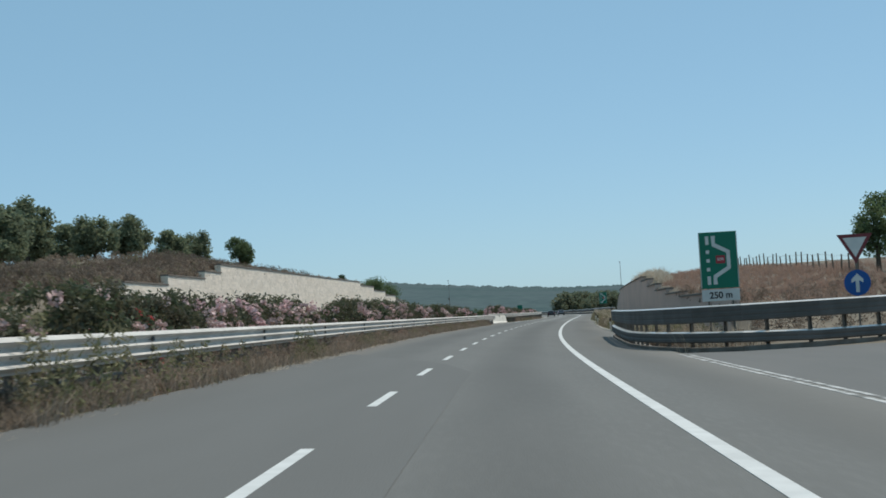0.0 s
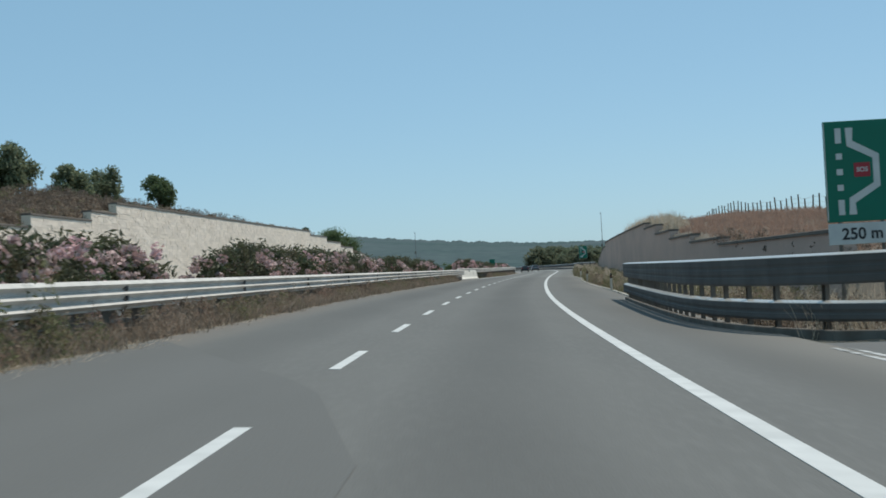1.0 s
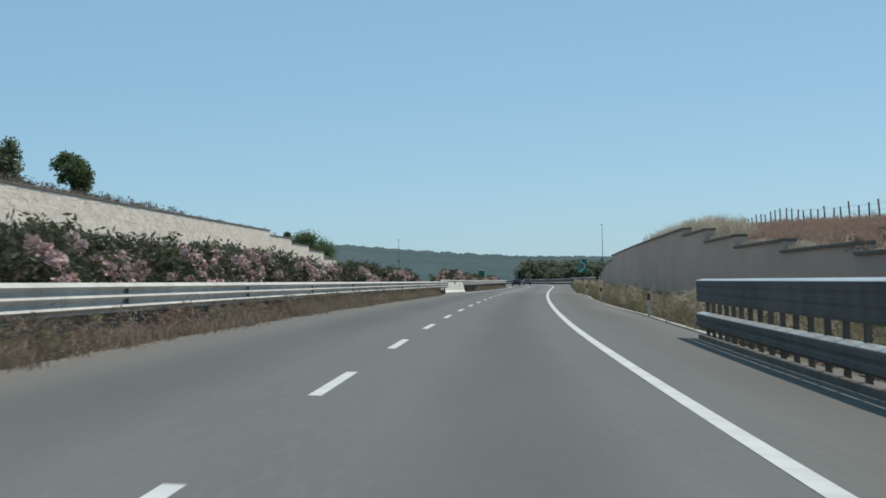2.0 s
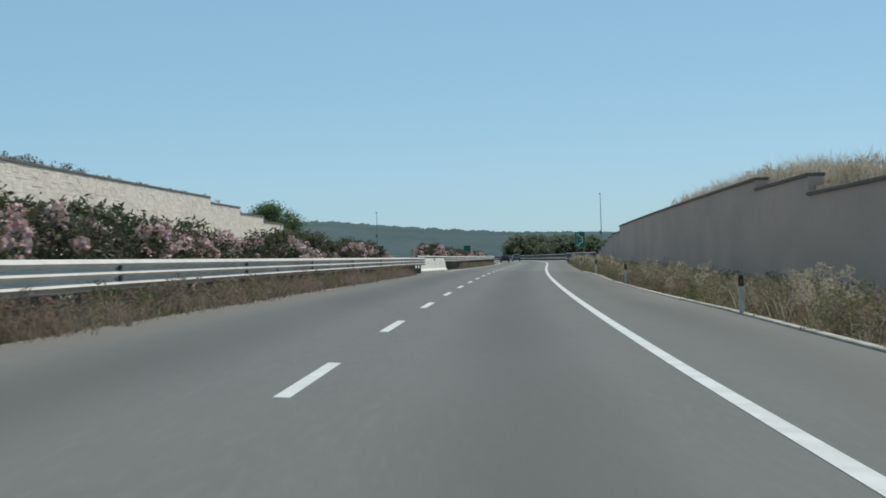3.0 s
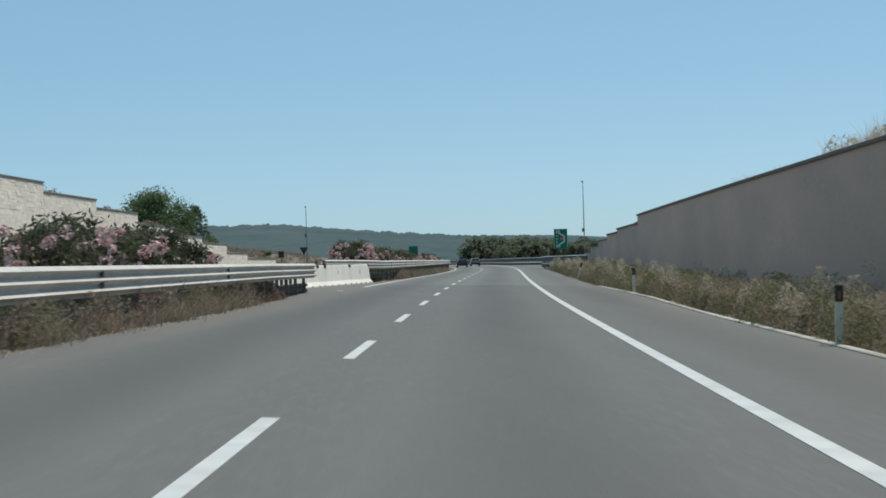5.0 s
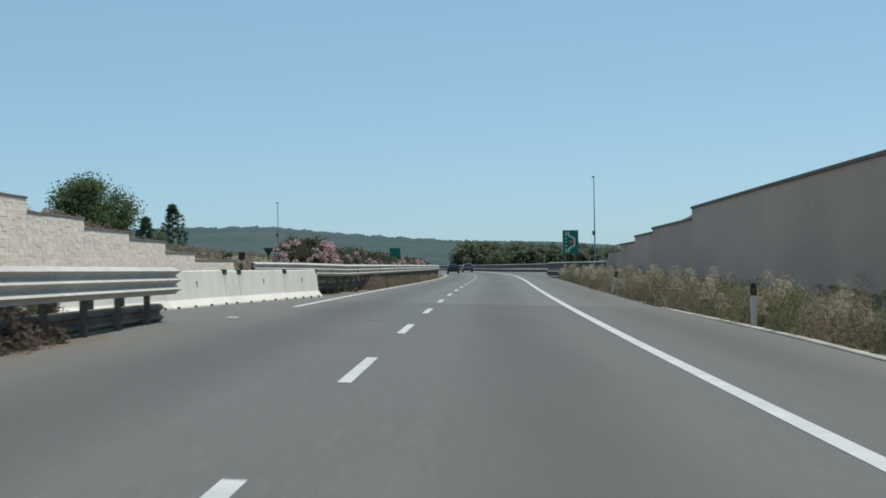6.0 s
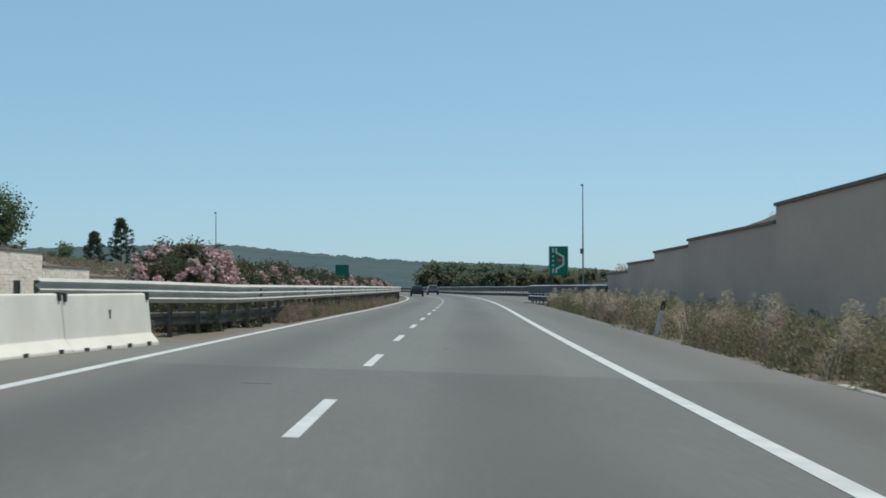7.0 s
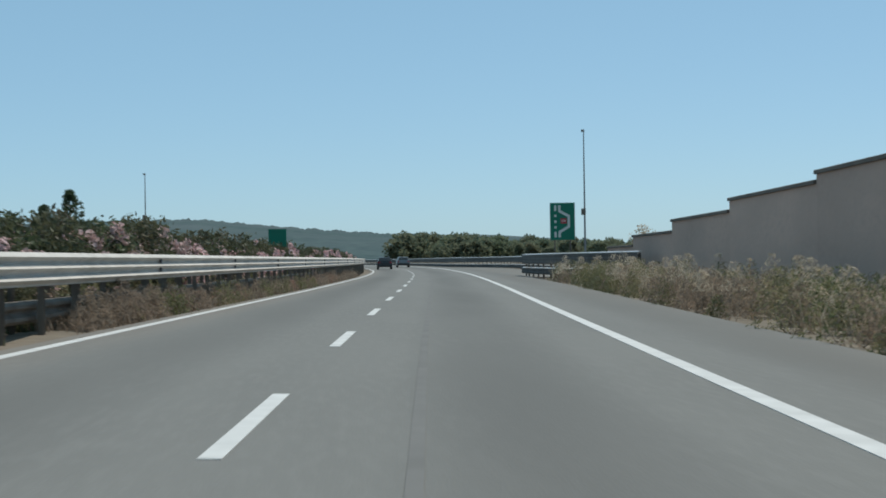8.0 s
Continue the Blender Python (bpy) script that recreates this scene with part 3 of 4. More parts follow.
def median_block(s0, o0, s1, o1):
    a, b = at(s0, o0, 0), at(s1, o1, 0)
    a.z = b.z = float(slope_z((s0 + s1) / 2, (o0 + o1) / 2)) - 0.05
    t = (b - a).normalized()
    out = Vector((t.y, -t.x, 0))
    ob = thing("median_block", Matrix.Translation(a), "pale weathered concrete barrier block with a sloped foot", "concrete barrier", "concrete barrier blocks")
    length = (b - a).length - 0.04
    path = [(t * q, out) for q in (0.0, length)]
    body = part("body", swept(NJ, path, CONCRETE, True), parent=ob)
    bv = body.modifiers.new("bevel", "BEVEL")
    bv.width, bv.segments, bv.limit_method = 0.02, 2, "ANGLE"
    turn = out.to_track_quat("X", "Z").to_matrix().to_4x4()
    for q in (0.12, length - 0.12):
        part("coupling", boxed((0.1, 0.12, 0.14), bevel=0.015), BLACK, ob, "dark steel coupling on top", Matrix.Translation(t * q + Vector((0, 0, 0.9)) + out * 0.08) @ turn)
    if length > 3:
        part("lifting_slot", boxed((0.02, 0.07, 0.16)), BLACK, ob, "dark lifting slot", Matrix.Translation(t * (length / 2) + Vector((0, 0, 0.6)) + out * 0.122) @ turn)
    for q in np.linspace(0.6, length - 0.6, 4 if length > 3 else 1):
        part("drain_notch", boxed((0.03, 0.2, 0.09)), BLACK, ob, "dark drain notch at the foot", Matrix.Translation(t * q + Vector((0, 0, 0.046)) + out * 0.295) @ turn)


BLOCK_ENDS = [(173.8, -7.78), (179.9, -7.24), (186.0, -6.71), (192.2, -6.19), (198.3, -5.68), (200.0, -5.53), (206.1, -4.98), (210.6, -4.4)]
for (s0, o0), (s1, o1) in zip(BLOCK_ENDS, BLOCK_ENDS[1:]):
    median_block(s0, o0, s1, o1)

# ---- leaves, blades and other plant matter ----
rng = np.random.default_rng(7)


def leaf_mesh(centres, length, width, mat, droop=0.0, pointed=False):
    """Small pointed leaves scattered about the centres."""
    n = len(centres)
    d = rng.normal(size=(n, 3))
    d[:, 2] = d[:, 2] * 0.7 + droop
    d /= np.linalg.norm(d, axis=1)[:, None]
    side = np.cross(d, rng.normal(size=(n, 3)))
    side /= np.linalg.norm(side, axis=1)[:, None]
    k = rng.uniform(0.7, 1.3, (n, 1))
    a, b = centres - d * length * k / 2, centres + d * length * k / 2
    v = np.stack([a, centres + side * width * k / 2, b, centres - side * width * k / 2], 1).reshape(-1, 3)
    if pointed:  # slim wedges for small stuff
        v = np.stack([a - side * width * k * 0.6, a + side * width * k * 0.6, b], 1).reshape(-1, 3)
    f = np.arange(len(v)).reshape(-1, 3 if pointed else 4)
    return mesh_of(v.tolist(), f.tolist(), mat)


def ball_points(n, centre, radii, shell=0.55):
    p = rng.normal(size=(n, 3))
    p /= np.linalg.norm(p, axis=1)[:, None]
    return np.asarray(centre) + p * np.asarray(radii) * rng.uniform(shell, 1.0, (n, 1))


def limb(points, r0, r1, mat, seg=7):
    """A tapered, bent round limb through points."""
    bm = bmesh.new()
    rings = []
    for i, p in enumerate(points):
        p = Vector(p)
        t = (Vector(points[min(i + 1, len(points) - 1)]) - Vector(points[max(i - 1, 0)])).normalized()
        q = t.to_track_quat("Z", "Y").to_matrix()
        r = r0 + (r1 - r0) * i / (len(points) - 1)
        rings.append([bm.verts.new(p + q @ Vector((r * math.cos(2 * math.pi * k / seg), r * math.sin(2 * math.pi * k / seg), 0))) for k in range(seg)])
    for a, b in zip(rings, rings[1:]):
        for k in range(seg):
            bm.faces.new((a[k], a[(k + 1) % seg], b[(k + 1) % seg], b[k]))
    bm.faces.new(rings[-1])
    return bm


def shrub(height, width, flowers, petal, label, leaves=4800, leaf=OLEANDER):
    """An oleander: upright stems, narrow leaves in clumps, clusters of blossom on the outside."""
    ob = thing("oleander", Matrix(), label, "shrub", "oleanders in the median")
    k = 64
    up = rng.uniform(-0.55, 1.0, k)
    a = rng.uniform(0, 2 * np.pi, k)
    shell = np.where(rng.uniform(0, 1, k) < 0.75, rng.uniform(0.72, 0.93, k), rng.uniform(0.2, 0.7, k)) * rng.uniform(0.88, 1.06, k)
    flat = np.sqrt(1 - up**2)
    clumps = np.stack([width / 2 * shell * flat * np.cos(a), width / 2 * shell * flat * np.sin(a), height * (0.42 + 0.52 * shell * up)], -1)
    stems = limb([(0, 0, -0.1), (0.05, 0.03, height * 0.35), (0.1, 0.0, height * 0.6)], 0.05, 0.015, BARK, 5)
    part("stem", stems, BARK, ob, "thin brown stem")
    pts = np.concatenate([ball_points(leaves // k, c, (0.42, 0.42, 0.34), 0.1) for c in clumps])
    part("foliage", leaf_mesh(pts, 0.18, 0.058, leaf, 0.5), None, ob, "narrow dark green leaves")
    if flowers:
        up, a = rng.uniform(-0.5, 0.72, flowers), rng.uniform(0, 2 * np.pi, flowers)
        flat = np.sqrt(1 - up**2)
        heads = np.stack([width / 2 * flat * np.cos(a), width / 2 * flat * np.sin(a), height * (0.42 + 0.54 * up)], -1) * rng.uniform(0.93, 1.04, (flowers, 1))
        pts = np.concatenate([ball_points(28, h, np.array((0.16, 0.16, 0.14)) * rng.uniform(0.65, 1.1), 0.75) for h in heads])
        part("blossom", leaf_mesh(pts, 0.115, 0.1, petal), None, ob, "clusters of pink blossom")
    return ob


def tree(name, height, crown, base, leaf, label, category, group, blobs=26, leaves=6500, size=0.31, tall=1.0):
    """Trunk, limbs, and an uneven crown of leaf clumps."""
    ob = thing(name, Matrix(), label, category, group)
    lean = rng.uniform(-0.25, 0.25, 2)
    fork = (lean[0], lean[1], base)
    part("trunk", limb([(0, 0, -0.3), (lean[0] * 0.5, lean[1] * 0.4, base * 0.5), fork], height * 0.035 + 0.05, height * 0.02 + 0.03, BARK, 8), BARK, ob, "gnarled brown trunk")
    centres = []
    for i in range(blobs):
        a, r = rng.uniform(0, 2 * math.pi), crown / 2 * math.sqrt(rng.uniform(0, 1)) * 0.8
        z = rng.uniform(base, height - crown * 0.12)
        r *= 1 - 0.55 * max(0, (z - base) / (height - base) - 0.45)
        centres.append((r * math.cos(a), r * math.sin(a), z))
        if i < 5:
            part("limb", limb([fork, tuple((np.array(fork) + centres[-1]) / 2 + (0, 0, 0.15)), centres[-1]], height * 0.014, 0.012, BARK, 5), BARK, ob)
    pts = np.concatenate([ball_points(leaves // blobs, c, np.array((1, 1, 0.8 * tall)) * crown * rng.uniform(0.18, 0.27), 0.0) for c in centres])
    part("crown", leaf_mesh(pts, size, size * 0.62, leaf, 0.0, True), None, ob, "leafy uneven crown")
    return ob


def place_copies(models, places, fresh=True):
    """Copies of the models at (s, off, scale); the models themselves take the first places."""
    for i, (s, off, k) in enumerate(places):
        m = Matrix.Translation(at(s, off, land(s, off) - 0.03)) @ pose(0, 0, 0, 0, 0, rng.uniform(0, 360)) @ Matrix.Diagonal((k * rng.uniform(0.9, 1.12), k * rng.uniform(0.9, 1.12), k, 1))
        if fresh and i < len(models):
            models[i].matrix_world = m
        else:
            ob = copy_thing(models[i % len(models)], Matrix())
            ob.matrix_basis = m


def blades(name, regions, mat, label, height, width, lean=0.5):
    """Grass as one stuff object: bent blades. regions: (s0, s1, off0, off1, number)."""
    pts = []
    for s0, s1, o0, o1, n in regions:
        clump_s, clump_o = rng.uniform(s0, s1, max(3, n // 18)), rng.uniform(o0, o1, max(3, n // 18))
        pick = rng.integers(0, len(clump_s), n)
        s, o = clump_s[pick] + rng.normal(size=n) * 0.16, clump_o[pick] + rng.normal(size=n) * 0.12
        tall = rng.uniform(0.55, 1.1, len(clump_s))[pick] * rng.uniform(0.6, 1.15, n)
        x, y = plan(s, o)
        pts.append(np.stack([x, y, land(s, o) - 0.02, tall], -1))
    p = np.concatenate(pts)
    n = len(p)
    h = height * p[:, 3]
    a = rng.uniform(0, 2 * np.pi, n)
    d = np.stack([np.cos(a), np.sin(a), 0 * a], -1)
    w = np.stack([-np.sin(a + 0.8), np.cos(a + 0.8), 0 * a], -1) * width * rng.uniform(0.6, 1.4, (n, 1))
    base = p[:, :3]
    mid = base + d * (h * lean * 0.25)[:, None] + np.stack([0 * h, 0 * h, h * 0.6], -1)
    tip = base + d * (h * lean * rng.uniform(0.4, 1.2, n))[:, None] + np.stack([0 * h, 0 * h, h], -1)
    v = np.stack([base - w, base + w, mid + w * 0.9, mid - w * 0.9, tip], 1).reshape(-1, 3)
    i = np.arange(n) * 5
    f = np.stack([i, i + 1, i + 2, i + 3], -1).tolist() + np.stack([i + 3, i + 2, i + 4], -1).tolist()
    return tagged(part(name, mesh_of(v.tolist(), f, mat)), label, "grass", kind="stuff")


# ---- oleanders in the median ----
PINK = "oleander shrub with dark leaves and pink blossom in the median"
models = [shrub(2.35, 3.0, 50, PETAL_PINK, PINK, 3300), shrub(2.2, 2.8, 44, PETAL_PALE, "oleander shrub with dark leaves and pale pink blossom", 3500),
          shrub(2.5, 3.1, 6, PETAL_PALE, "tall green oleander shrub with few blossoms", 4200), shrub(2.0, 2.7, 52, PETAL_PINK, "low oleander shrub thick with pink blossom", 3300),
          shrub(2.3, 2.9, 34, PETAL_PALE, "oleander shrub with dark leaves and pale pink blossom", 3500)]
red = [shrub(1.75, 1.5, 22, PETAL_RED, "small oleander shrub with bright red blossom", 2200)]
place_copies([models[2]], [(216.5, -7.3, 0.46), (218.8, -7.0, 0.48), (221.0, -6.9, 0.5), (223.4, -6.1, 0.44), (226.0, -5.7, 0.42), (228.6, -5.6, 0.42), (231.2, -5.5, 0.4)], False)
place_copies(red, [(26.6, -6.6, 1.0)])
place_copies(models, [(240.2, -7.2, 0.75), (13.2, -7.0, 0.78), (22.2, -6.9, 0.95), (224.0, -6.7, 0.6), (42.6, -7.1, 0.85)])
grand = [shrub(2.9, 2.9, 105, PETAL_PINK, "large round oleander shrub heavy with pink blossom", 7000)]
place_copies(grand, [(233.9, -7.1, 0.95), (226.3, -6.5, 0.78), (228.7, -6.7, 0.92), (231.3, -6.9, 0.98)])
# the row before the crossing: s, height, kind (g green, p pale, k pink)
ROW = [(15.6, 1.75, "p"), (18.0, 1.8, "p"), (24.2, 2.45, "g"), (30.9, 2.3, "g"), (33.2, 2.3, "g"), (35.6, 2.35, "k"), (38.2, 2.2, "p"), (40.6, 2.2, "k"), (46.0, 2.25, "p"),
       (48.6, 2.3, "k"), (51.2, 2.2, "p"), (53.8, 2.35, "p"), (56.6, 2.3, "k"), (71.4, 2.2, "p"), (73.8, 2.35, "g"), (76.2, 2.45, "p"),
       (78.6, 2.2, "p"), (82.0, 2.3, "g"), (84.6, 2.35, "p"), (87.2, 2.4, "k"), (90.0, 2.3, "g"), (92.4, 2.2, "p"), (95.4, 2.4, "p"), (98.4, 2.3, "k"), (101.2, 2.45, "p"), (104.6, 2.5, "g"),
       (108.0, 2.3, "p"), (111.0, 2.2, "k"), (113.8, 2.1, "k"), (116.4, 2.25, "p"), (119.0, 2.2, "k"), (133.6, 2.3, "p"),
       (135.2, 2.1, "k"), (138.0, 2.25, "p"), (140.6, 2.1, "k"), (142.8, 2.4, "g"), (145.4, 2.55, "g"), (147.4, 1.35, "k"), (150.4, 1.2, "p"), (153.6, 1.3, "k"), (157.6, 2.2, "k"),
       (159.6, 2.3, "p"), (162.4, 2.2, "k"), (165.2, 2.15, "g"), (168.0, 2.35, "g"), (170.6, 2.0, "k"), (173.0, 1.7, "g")]
KINDS = {"g": (models[2], 2.5), "p": (models[4], 2.3), "k": (models[0], 2.35)}
for i, (s, tall, kind) in enumerate(ROW):
    model, full = (models[1], 2.2) if kind == "p" and i % 2 else KINDS[kind]
    place_copies([model], [(s, -7.0 + 0.3 * math.sin(2.4 * s), tall / full)], False)
place_copies([models[2], models[4]], [(236.2, -7.3, 0.76), (238.4, -7.1, 0.86), (242.4, -7.0, 0.98), (244.6, -6.8, 1.02), (247, -6.9, 0.92), (249.2, -7.0, 0.9), (251.4, -6.9, 1.0), (254.2, -6.9, 1.06)], False)
places, s = [], 256.8
while s < 430:
    places.append((s, -6.9 + rng.uniform(-0.3, 0.4), rng.uniform(0.85, 1.05)))
    s += rng.uniform(1.7, 2.6) * (1.0 if s < 300 else 1.5)
place_copies([models[0], models[3], models[0], models[1], models[2]], places, False)

# ---- trees ----
olives = [tree("olive_tree", 5.2, 4.8, 1.2, OLIVE, "grey-green olive tree on the dry slope", "tree", "olive trees on the slope"),
          tree("olive_tree", 4.6, 4.2, 1.0, OLIVE, "grey-green olive tree on the dry slope", "tree", "olive trees on the slope"),
          tree("olive_tree", 5.6, 4.4, 1.3, GREEN, "dark green round tree on the dry slope", "tree", "olive trees on the slope")]
place_copies(olives, [(128.6, -30.8, 0.78), (144, -31, 0.76), (154.8, -26.9, 0.6), (149, -29.8, 0.66), (136, -38, 0.88), (126, -41, 0.95), (118, -36, 0.95), (106, -34, 1.0), (121, -48, 1.1),
                      (112, -44, 1.0), (100, -38, 1.05), (134, -49, 1.0), (142, -43, 0.85), (96, -31, 0.85), (110, -53, 1.15), (122, -32, 0.7)])
big = [tree("broadleaf_tree", 8.2, 9.6, 1.2, GREEN, "large dark green tree behind the wall", "tree", "", 44, 26000, 0.28)]
place_copies(big, [(294, -31.2, 0.7)])
def pine_tree(height, width, first, label):
    """A pine: a straight trunk, and whorls of boughs that carry flat pads of needles, shorter towards the top."""
    ob = thing("pine_tree", Matrix(), label, "tree", "pines on the field")
    part("trunk", limb([(0, 0, -0.4), (0.1, 0.05, height * 0.5), (0, 0, height * 0.97)], 0.24, 0.04, BARK, 8), BARK, ob, "straight brown trunk")
    pads = []
    for i in range(46):
        z = first + (height - first) * (i / 45) ** 0.9
        r = width / 2 * (1.05 - (z - first) / (height - first)) ** 0.62 * rng.uniform(0.55, 1.1)
        a = i * 2.4 + rng.uniform(-0.4, 0.4)
        tip = (r * math.cos(a), r * math.sin(a), z + r * 0.18)
        if i % 3 == 0:
            part("bough", limb([(0, 0, z - r * 0.1), tuple(np.array(tip) * (0.55, 0.55, 1) - (0, 0, r * 0.06)), tip], 0.07, 0.02, BARK, 5), BARK, ob)
        for q in (0.5, 0.95):
            pads.append(ball_points(80, (tip[0] * q, tip[1] * q, z + r * 0.15 * q), (0.95, 0.95, 0.6), 0.1))
    part("crown", leaf_mesh(np.concatenate(pads), 0.5, 0.2, PINE), None, ob, "dark green needles in layered pads")
    return ob


pines = [pine_tree(15.2, 9.6, 3.6, "tall dark green pine on the field"), pine_tree(13.8, 8.8, 4.0, "smaller dark green pine on the field")]
for pine, (x, y, k) in zip(pines, ((-59.7, 650, 1.0), (-75.8, 708, 1.0))):
    pine.matrix_world = pose(x, y, float(land(y, x - 30)) - 0.2, 0, 0, 40) @ Matrix.Scale(k, 4)
roadside = [tree("roadside_tree", 6.5, 5.0, 1.8, GREEN, "green tree beside the slip road", "tree", "", 24, 8000, 0.24)]
place_copies(roadside, [(86, 21.5, 0.7)])
small = [tree("bare_shrub", 2.6, 2.6, 0.5, STRAW, "pale dry shrub above the wall", "shrub", "", 10, 900, 0.12)]
place_copies(small, [(303, 13, 0.95)])
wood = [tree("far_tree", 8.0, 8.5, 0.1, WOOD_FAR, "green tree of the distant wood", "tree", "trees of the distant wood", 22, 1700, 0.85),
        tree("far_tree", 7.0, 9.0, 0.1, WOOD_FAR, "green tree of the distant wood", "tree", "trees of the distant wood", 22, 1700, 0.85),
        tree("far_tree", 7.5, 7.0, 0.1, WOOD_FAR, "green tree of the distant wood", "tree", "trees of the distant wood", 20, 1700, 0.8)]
def plant_at(models, spots):
    """Copies of the models at world (x, y, height of the foot, scale)."""
    for i, (x, y, z, k) in enumerate(spots):
        m = pose(x, y, z, 0, 0, rng.uniform(0, 360)) @ Matrix.Diagonal((k * rng.uniform(0.95, 1.25), k * rng.uniform(0.95, 1.25), k, 1))
        if i < len(models):
            models[i].matrix_world = m
        else:
            copy_thing(models[i % len(models)], Matrix()).matrix_basis = m


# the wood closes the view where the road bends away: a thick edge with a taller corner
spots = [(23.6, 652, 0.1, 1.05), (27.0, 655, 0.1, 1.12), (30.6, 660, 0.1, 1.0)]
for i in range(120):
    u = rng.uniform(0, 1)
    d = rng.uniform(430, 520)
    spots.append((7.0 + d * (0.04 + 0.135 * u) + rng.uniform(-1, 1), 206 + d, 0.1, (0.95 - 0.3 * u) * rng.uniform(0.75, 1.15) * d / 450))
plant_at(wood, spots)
hedge = [tree("field_shrub", 2.6, 3.4, 0.2, GREEN, "dark green shrub along the edge of the field", "shrub", "shrubs of the field hedge", 12, 1500, 0.2)]
place_copies(hedge, [(306 + 5.5 * i, -29 - 1.2 * i + 2 * math.sin(i * 2.1), 0.42 + 0.14 * math.sin(i * 1.7)) for i in range(9)] + [(298 + 4.4 * i, -34 + 0.8 * i, 0.6 + 0.2 * math.sin(i * 2.9)) for i in range(6)] + [(322, -24.6, 0.5), (470, -19.5, 1.3), (540, -16, 1.1)])

# ---- grass and weeds ----
def bushy(name, regions, mat, label, height, leaf=0.09, wide=0.42, low=0.02, rim=False, slim=0.3):
    """Dry bushy weeds as one stuff object: tapering clouds of thin leaflets on hidden stalks."""
    pts = []
    for s0, s1, o0, o1, n, per in regions:
        s, o, k = rng.uniform(s0, s1, n), rng.uniform(o0, o1, n), rng.uniform(0.45, 1.1, n) * height
        o = o + edge(s) if rim else o
        x, y = plan(s, o)
        z = land(s, o)
        for i in range(n):
            h = low + (1 - low) * rng.uniform(0.0, 1.0, per) ** 1.4
            r = k[i] * wide * np.sqrt(1.05 - h) * np.sqrt(rng.uniform(0, 1, per))
            a = rng.uniform(0, 2 * np.pi, per)
            pts.append(np.stack([x[i] + r * np.cos(a), y[i] + r * np.sin(a), z[i] + h * k[i]], -1))
    return tagged(part(name, leaf_mesh(np.concatenate(pts), leaf, leaf * slim, mat, 0.9, True)), label, "weeds", kind="stuff")


VERGE = [(88, 150, 0.35, 2.8), (150, 215, 0.35, 2.9), (215, 288, 0.3, 3.5), (58, 90, 0.7, 2.8)]  # offs from the asphalt's edge


def verge(density, per):
    """The strip below the wall in stretches: (s0, s1, off0, off1, clumps, leaflets each)."""
    return [(a, b, c, d, int((b - a) * density * k), per) for (a, b, c, d), k in zip(VERGE, (1.0, 1.2, 0.9, 0.8))]


blades("verge_grass", [(205, 290, 6.9, 8.2, 1000), (88, 290, 7.85, 10.3, 9000), (47, 92, 7.6, 10.2, 2500)], STRAW, "tall dry straw-coloured grass below the wall", 1.0, 0.006, 0.8)
bushy("green_verge_weeds", verge(2.7, 270), WEED, "dusty olive-green bushy weeds below the wall", 0.95, 0.1, 0.62, rim=True, slim=0.26)
bushy("brown_verge_weeds", verge(2.6, 250), STRAW_BROWN, "brown dry bushy weeds below the wall", 0.85, 0.1, 0.62, rim=True, slim=0.22)
bushy("pale_verge_weeds", verge(0.75, 180), STRAW, "pale dry seed heads above the weeds below the wall", 1.2, 0.1, 0.36, 0.5, rim=True, slim=0.2)
blades("median_grass", [(-2, 166, -4.7, -3.6, 22000), (232, 330, -4.9, -3.85, 5000)], STRAW_BROWN, "brown dry grass under the guardrail", 0.45, 0.008, 0.8)
bushy("median_weeds", [(-2, 166, -4.7, -3.8, 620, 110), (233, 330, -4.8, -4.0, 220, 100), (233, 245, -4.7, -3.85, 60, 170), (216, 231, -6.2, -5.2, 30, 90)], STRAW_BROWN, "brown dry weeds under the guardrail", 0.62, 0.09, 0.6, slim=0.24)
bushy("straw_median_weeds", [(235, 247, -4.4, -3.85, 9, 260), (20, 160, -4.4, -3.85, 26, 170)], STRAW_BROWN, "dry tussocks beside the guardrail", 0.75, 0.1, 0.6, slim=0.16)
bushy("tall_median_weeds", [(9, 14, -4.1, -3.75, 9, 130), (14, 26, -4.1, -3.7, 9, 100), (36, 39, -4.1, -3.8, 3, 140)], WEED, "tall dusty yellow-green weeds grown up before the guardrail", 1.35, 0.11, 0.3)
blades("median_mat", [(4, 166, -3.95, -3.5, 9000), (26, 44, -4.0, -3.35, 5200), (48, 60, -4.0, -3.45, 1500)], STRAW, "low tan grass spreading onto the asphalt's edge", 0.13, 0.008, 1.4)
bushy("dark_median_weeds", [(a, a + 7, -4.2, -3.8, 14, 110) for a in (34, 52, 60, 78, 92, 103, 107, 122, 140, 155, 236, 249, 260, 274)], WEED, "dusty dark green weeds in patches under the guardrail", 0.6, 0.075, 0.6, slim=0.26)
bushy("russet_median_weeds", [(0, 166, -4.9, -4.0, 260, 100), (234, 300, -4.8, -4.0, 60, 100)], RUSSET, "reddish dry weeds under the guardrail", 0.6, 0.09, 0.6, slim=0.24)
bushy("green_median_weeds", [(0, 170, -5.8, -4.4, 300, 80), (166, 177, -5.6, -4.7, 50, 90), (222, 330, -6.4, -4.6, 340, 70), (200, 305, -21.1, -19.6, 240, 70)], WEED, "dusty green weeds behind the guardrail", 0.8, 0.1, 0.55)
bushy("bank_weeds", [(56, 200, 11.2, 21, 450, 70), (56, 120, 12, 30, 150, 70)], RUSSET, "reddish brown dry weeds on the bank", 0.55, 0.08, 0.6)
blades("bank_grass", [(56, 200, 11.2, 21, 34000), (52, 120, 14, 30, 9000)], RUSSET, "russet dry grass on the bank", 0.5, 0.009, 0.9)
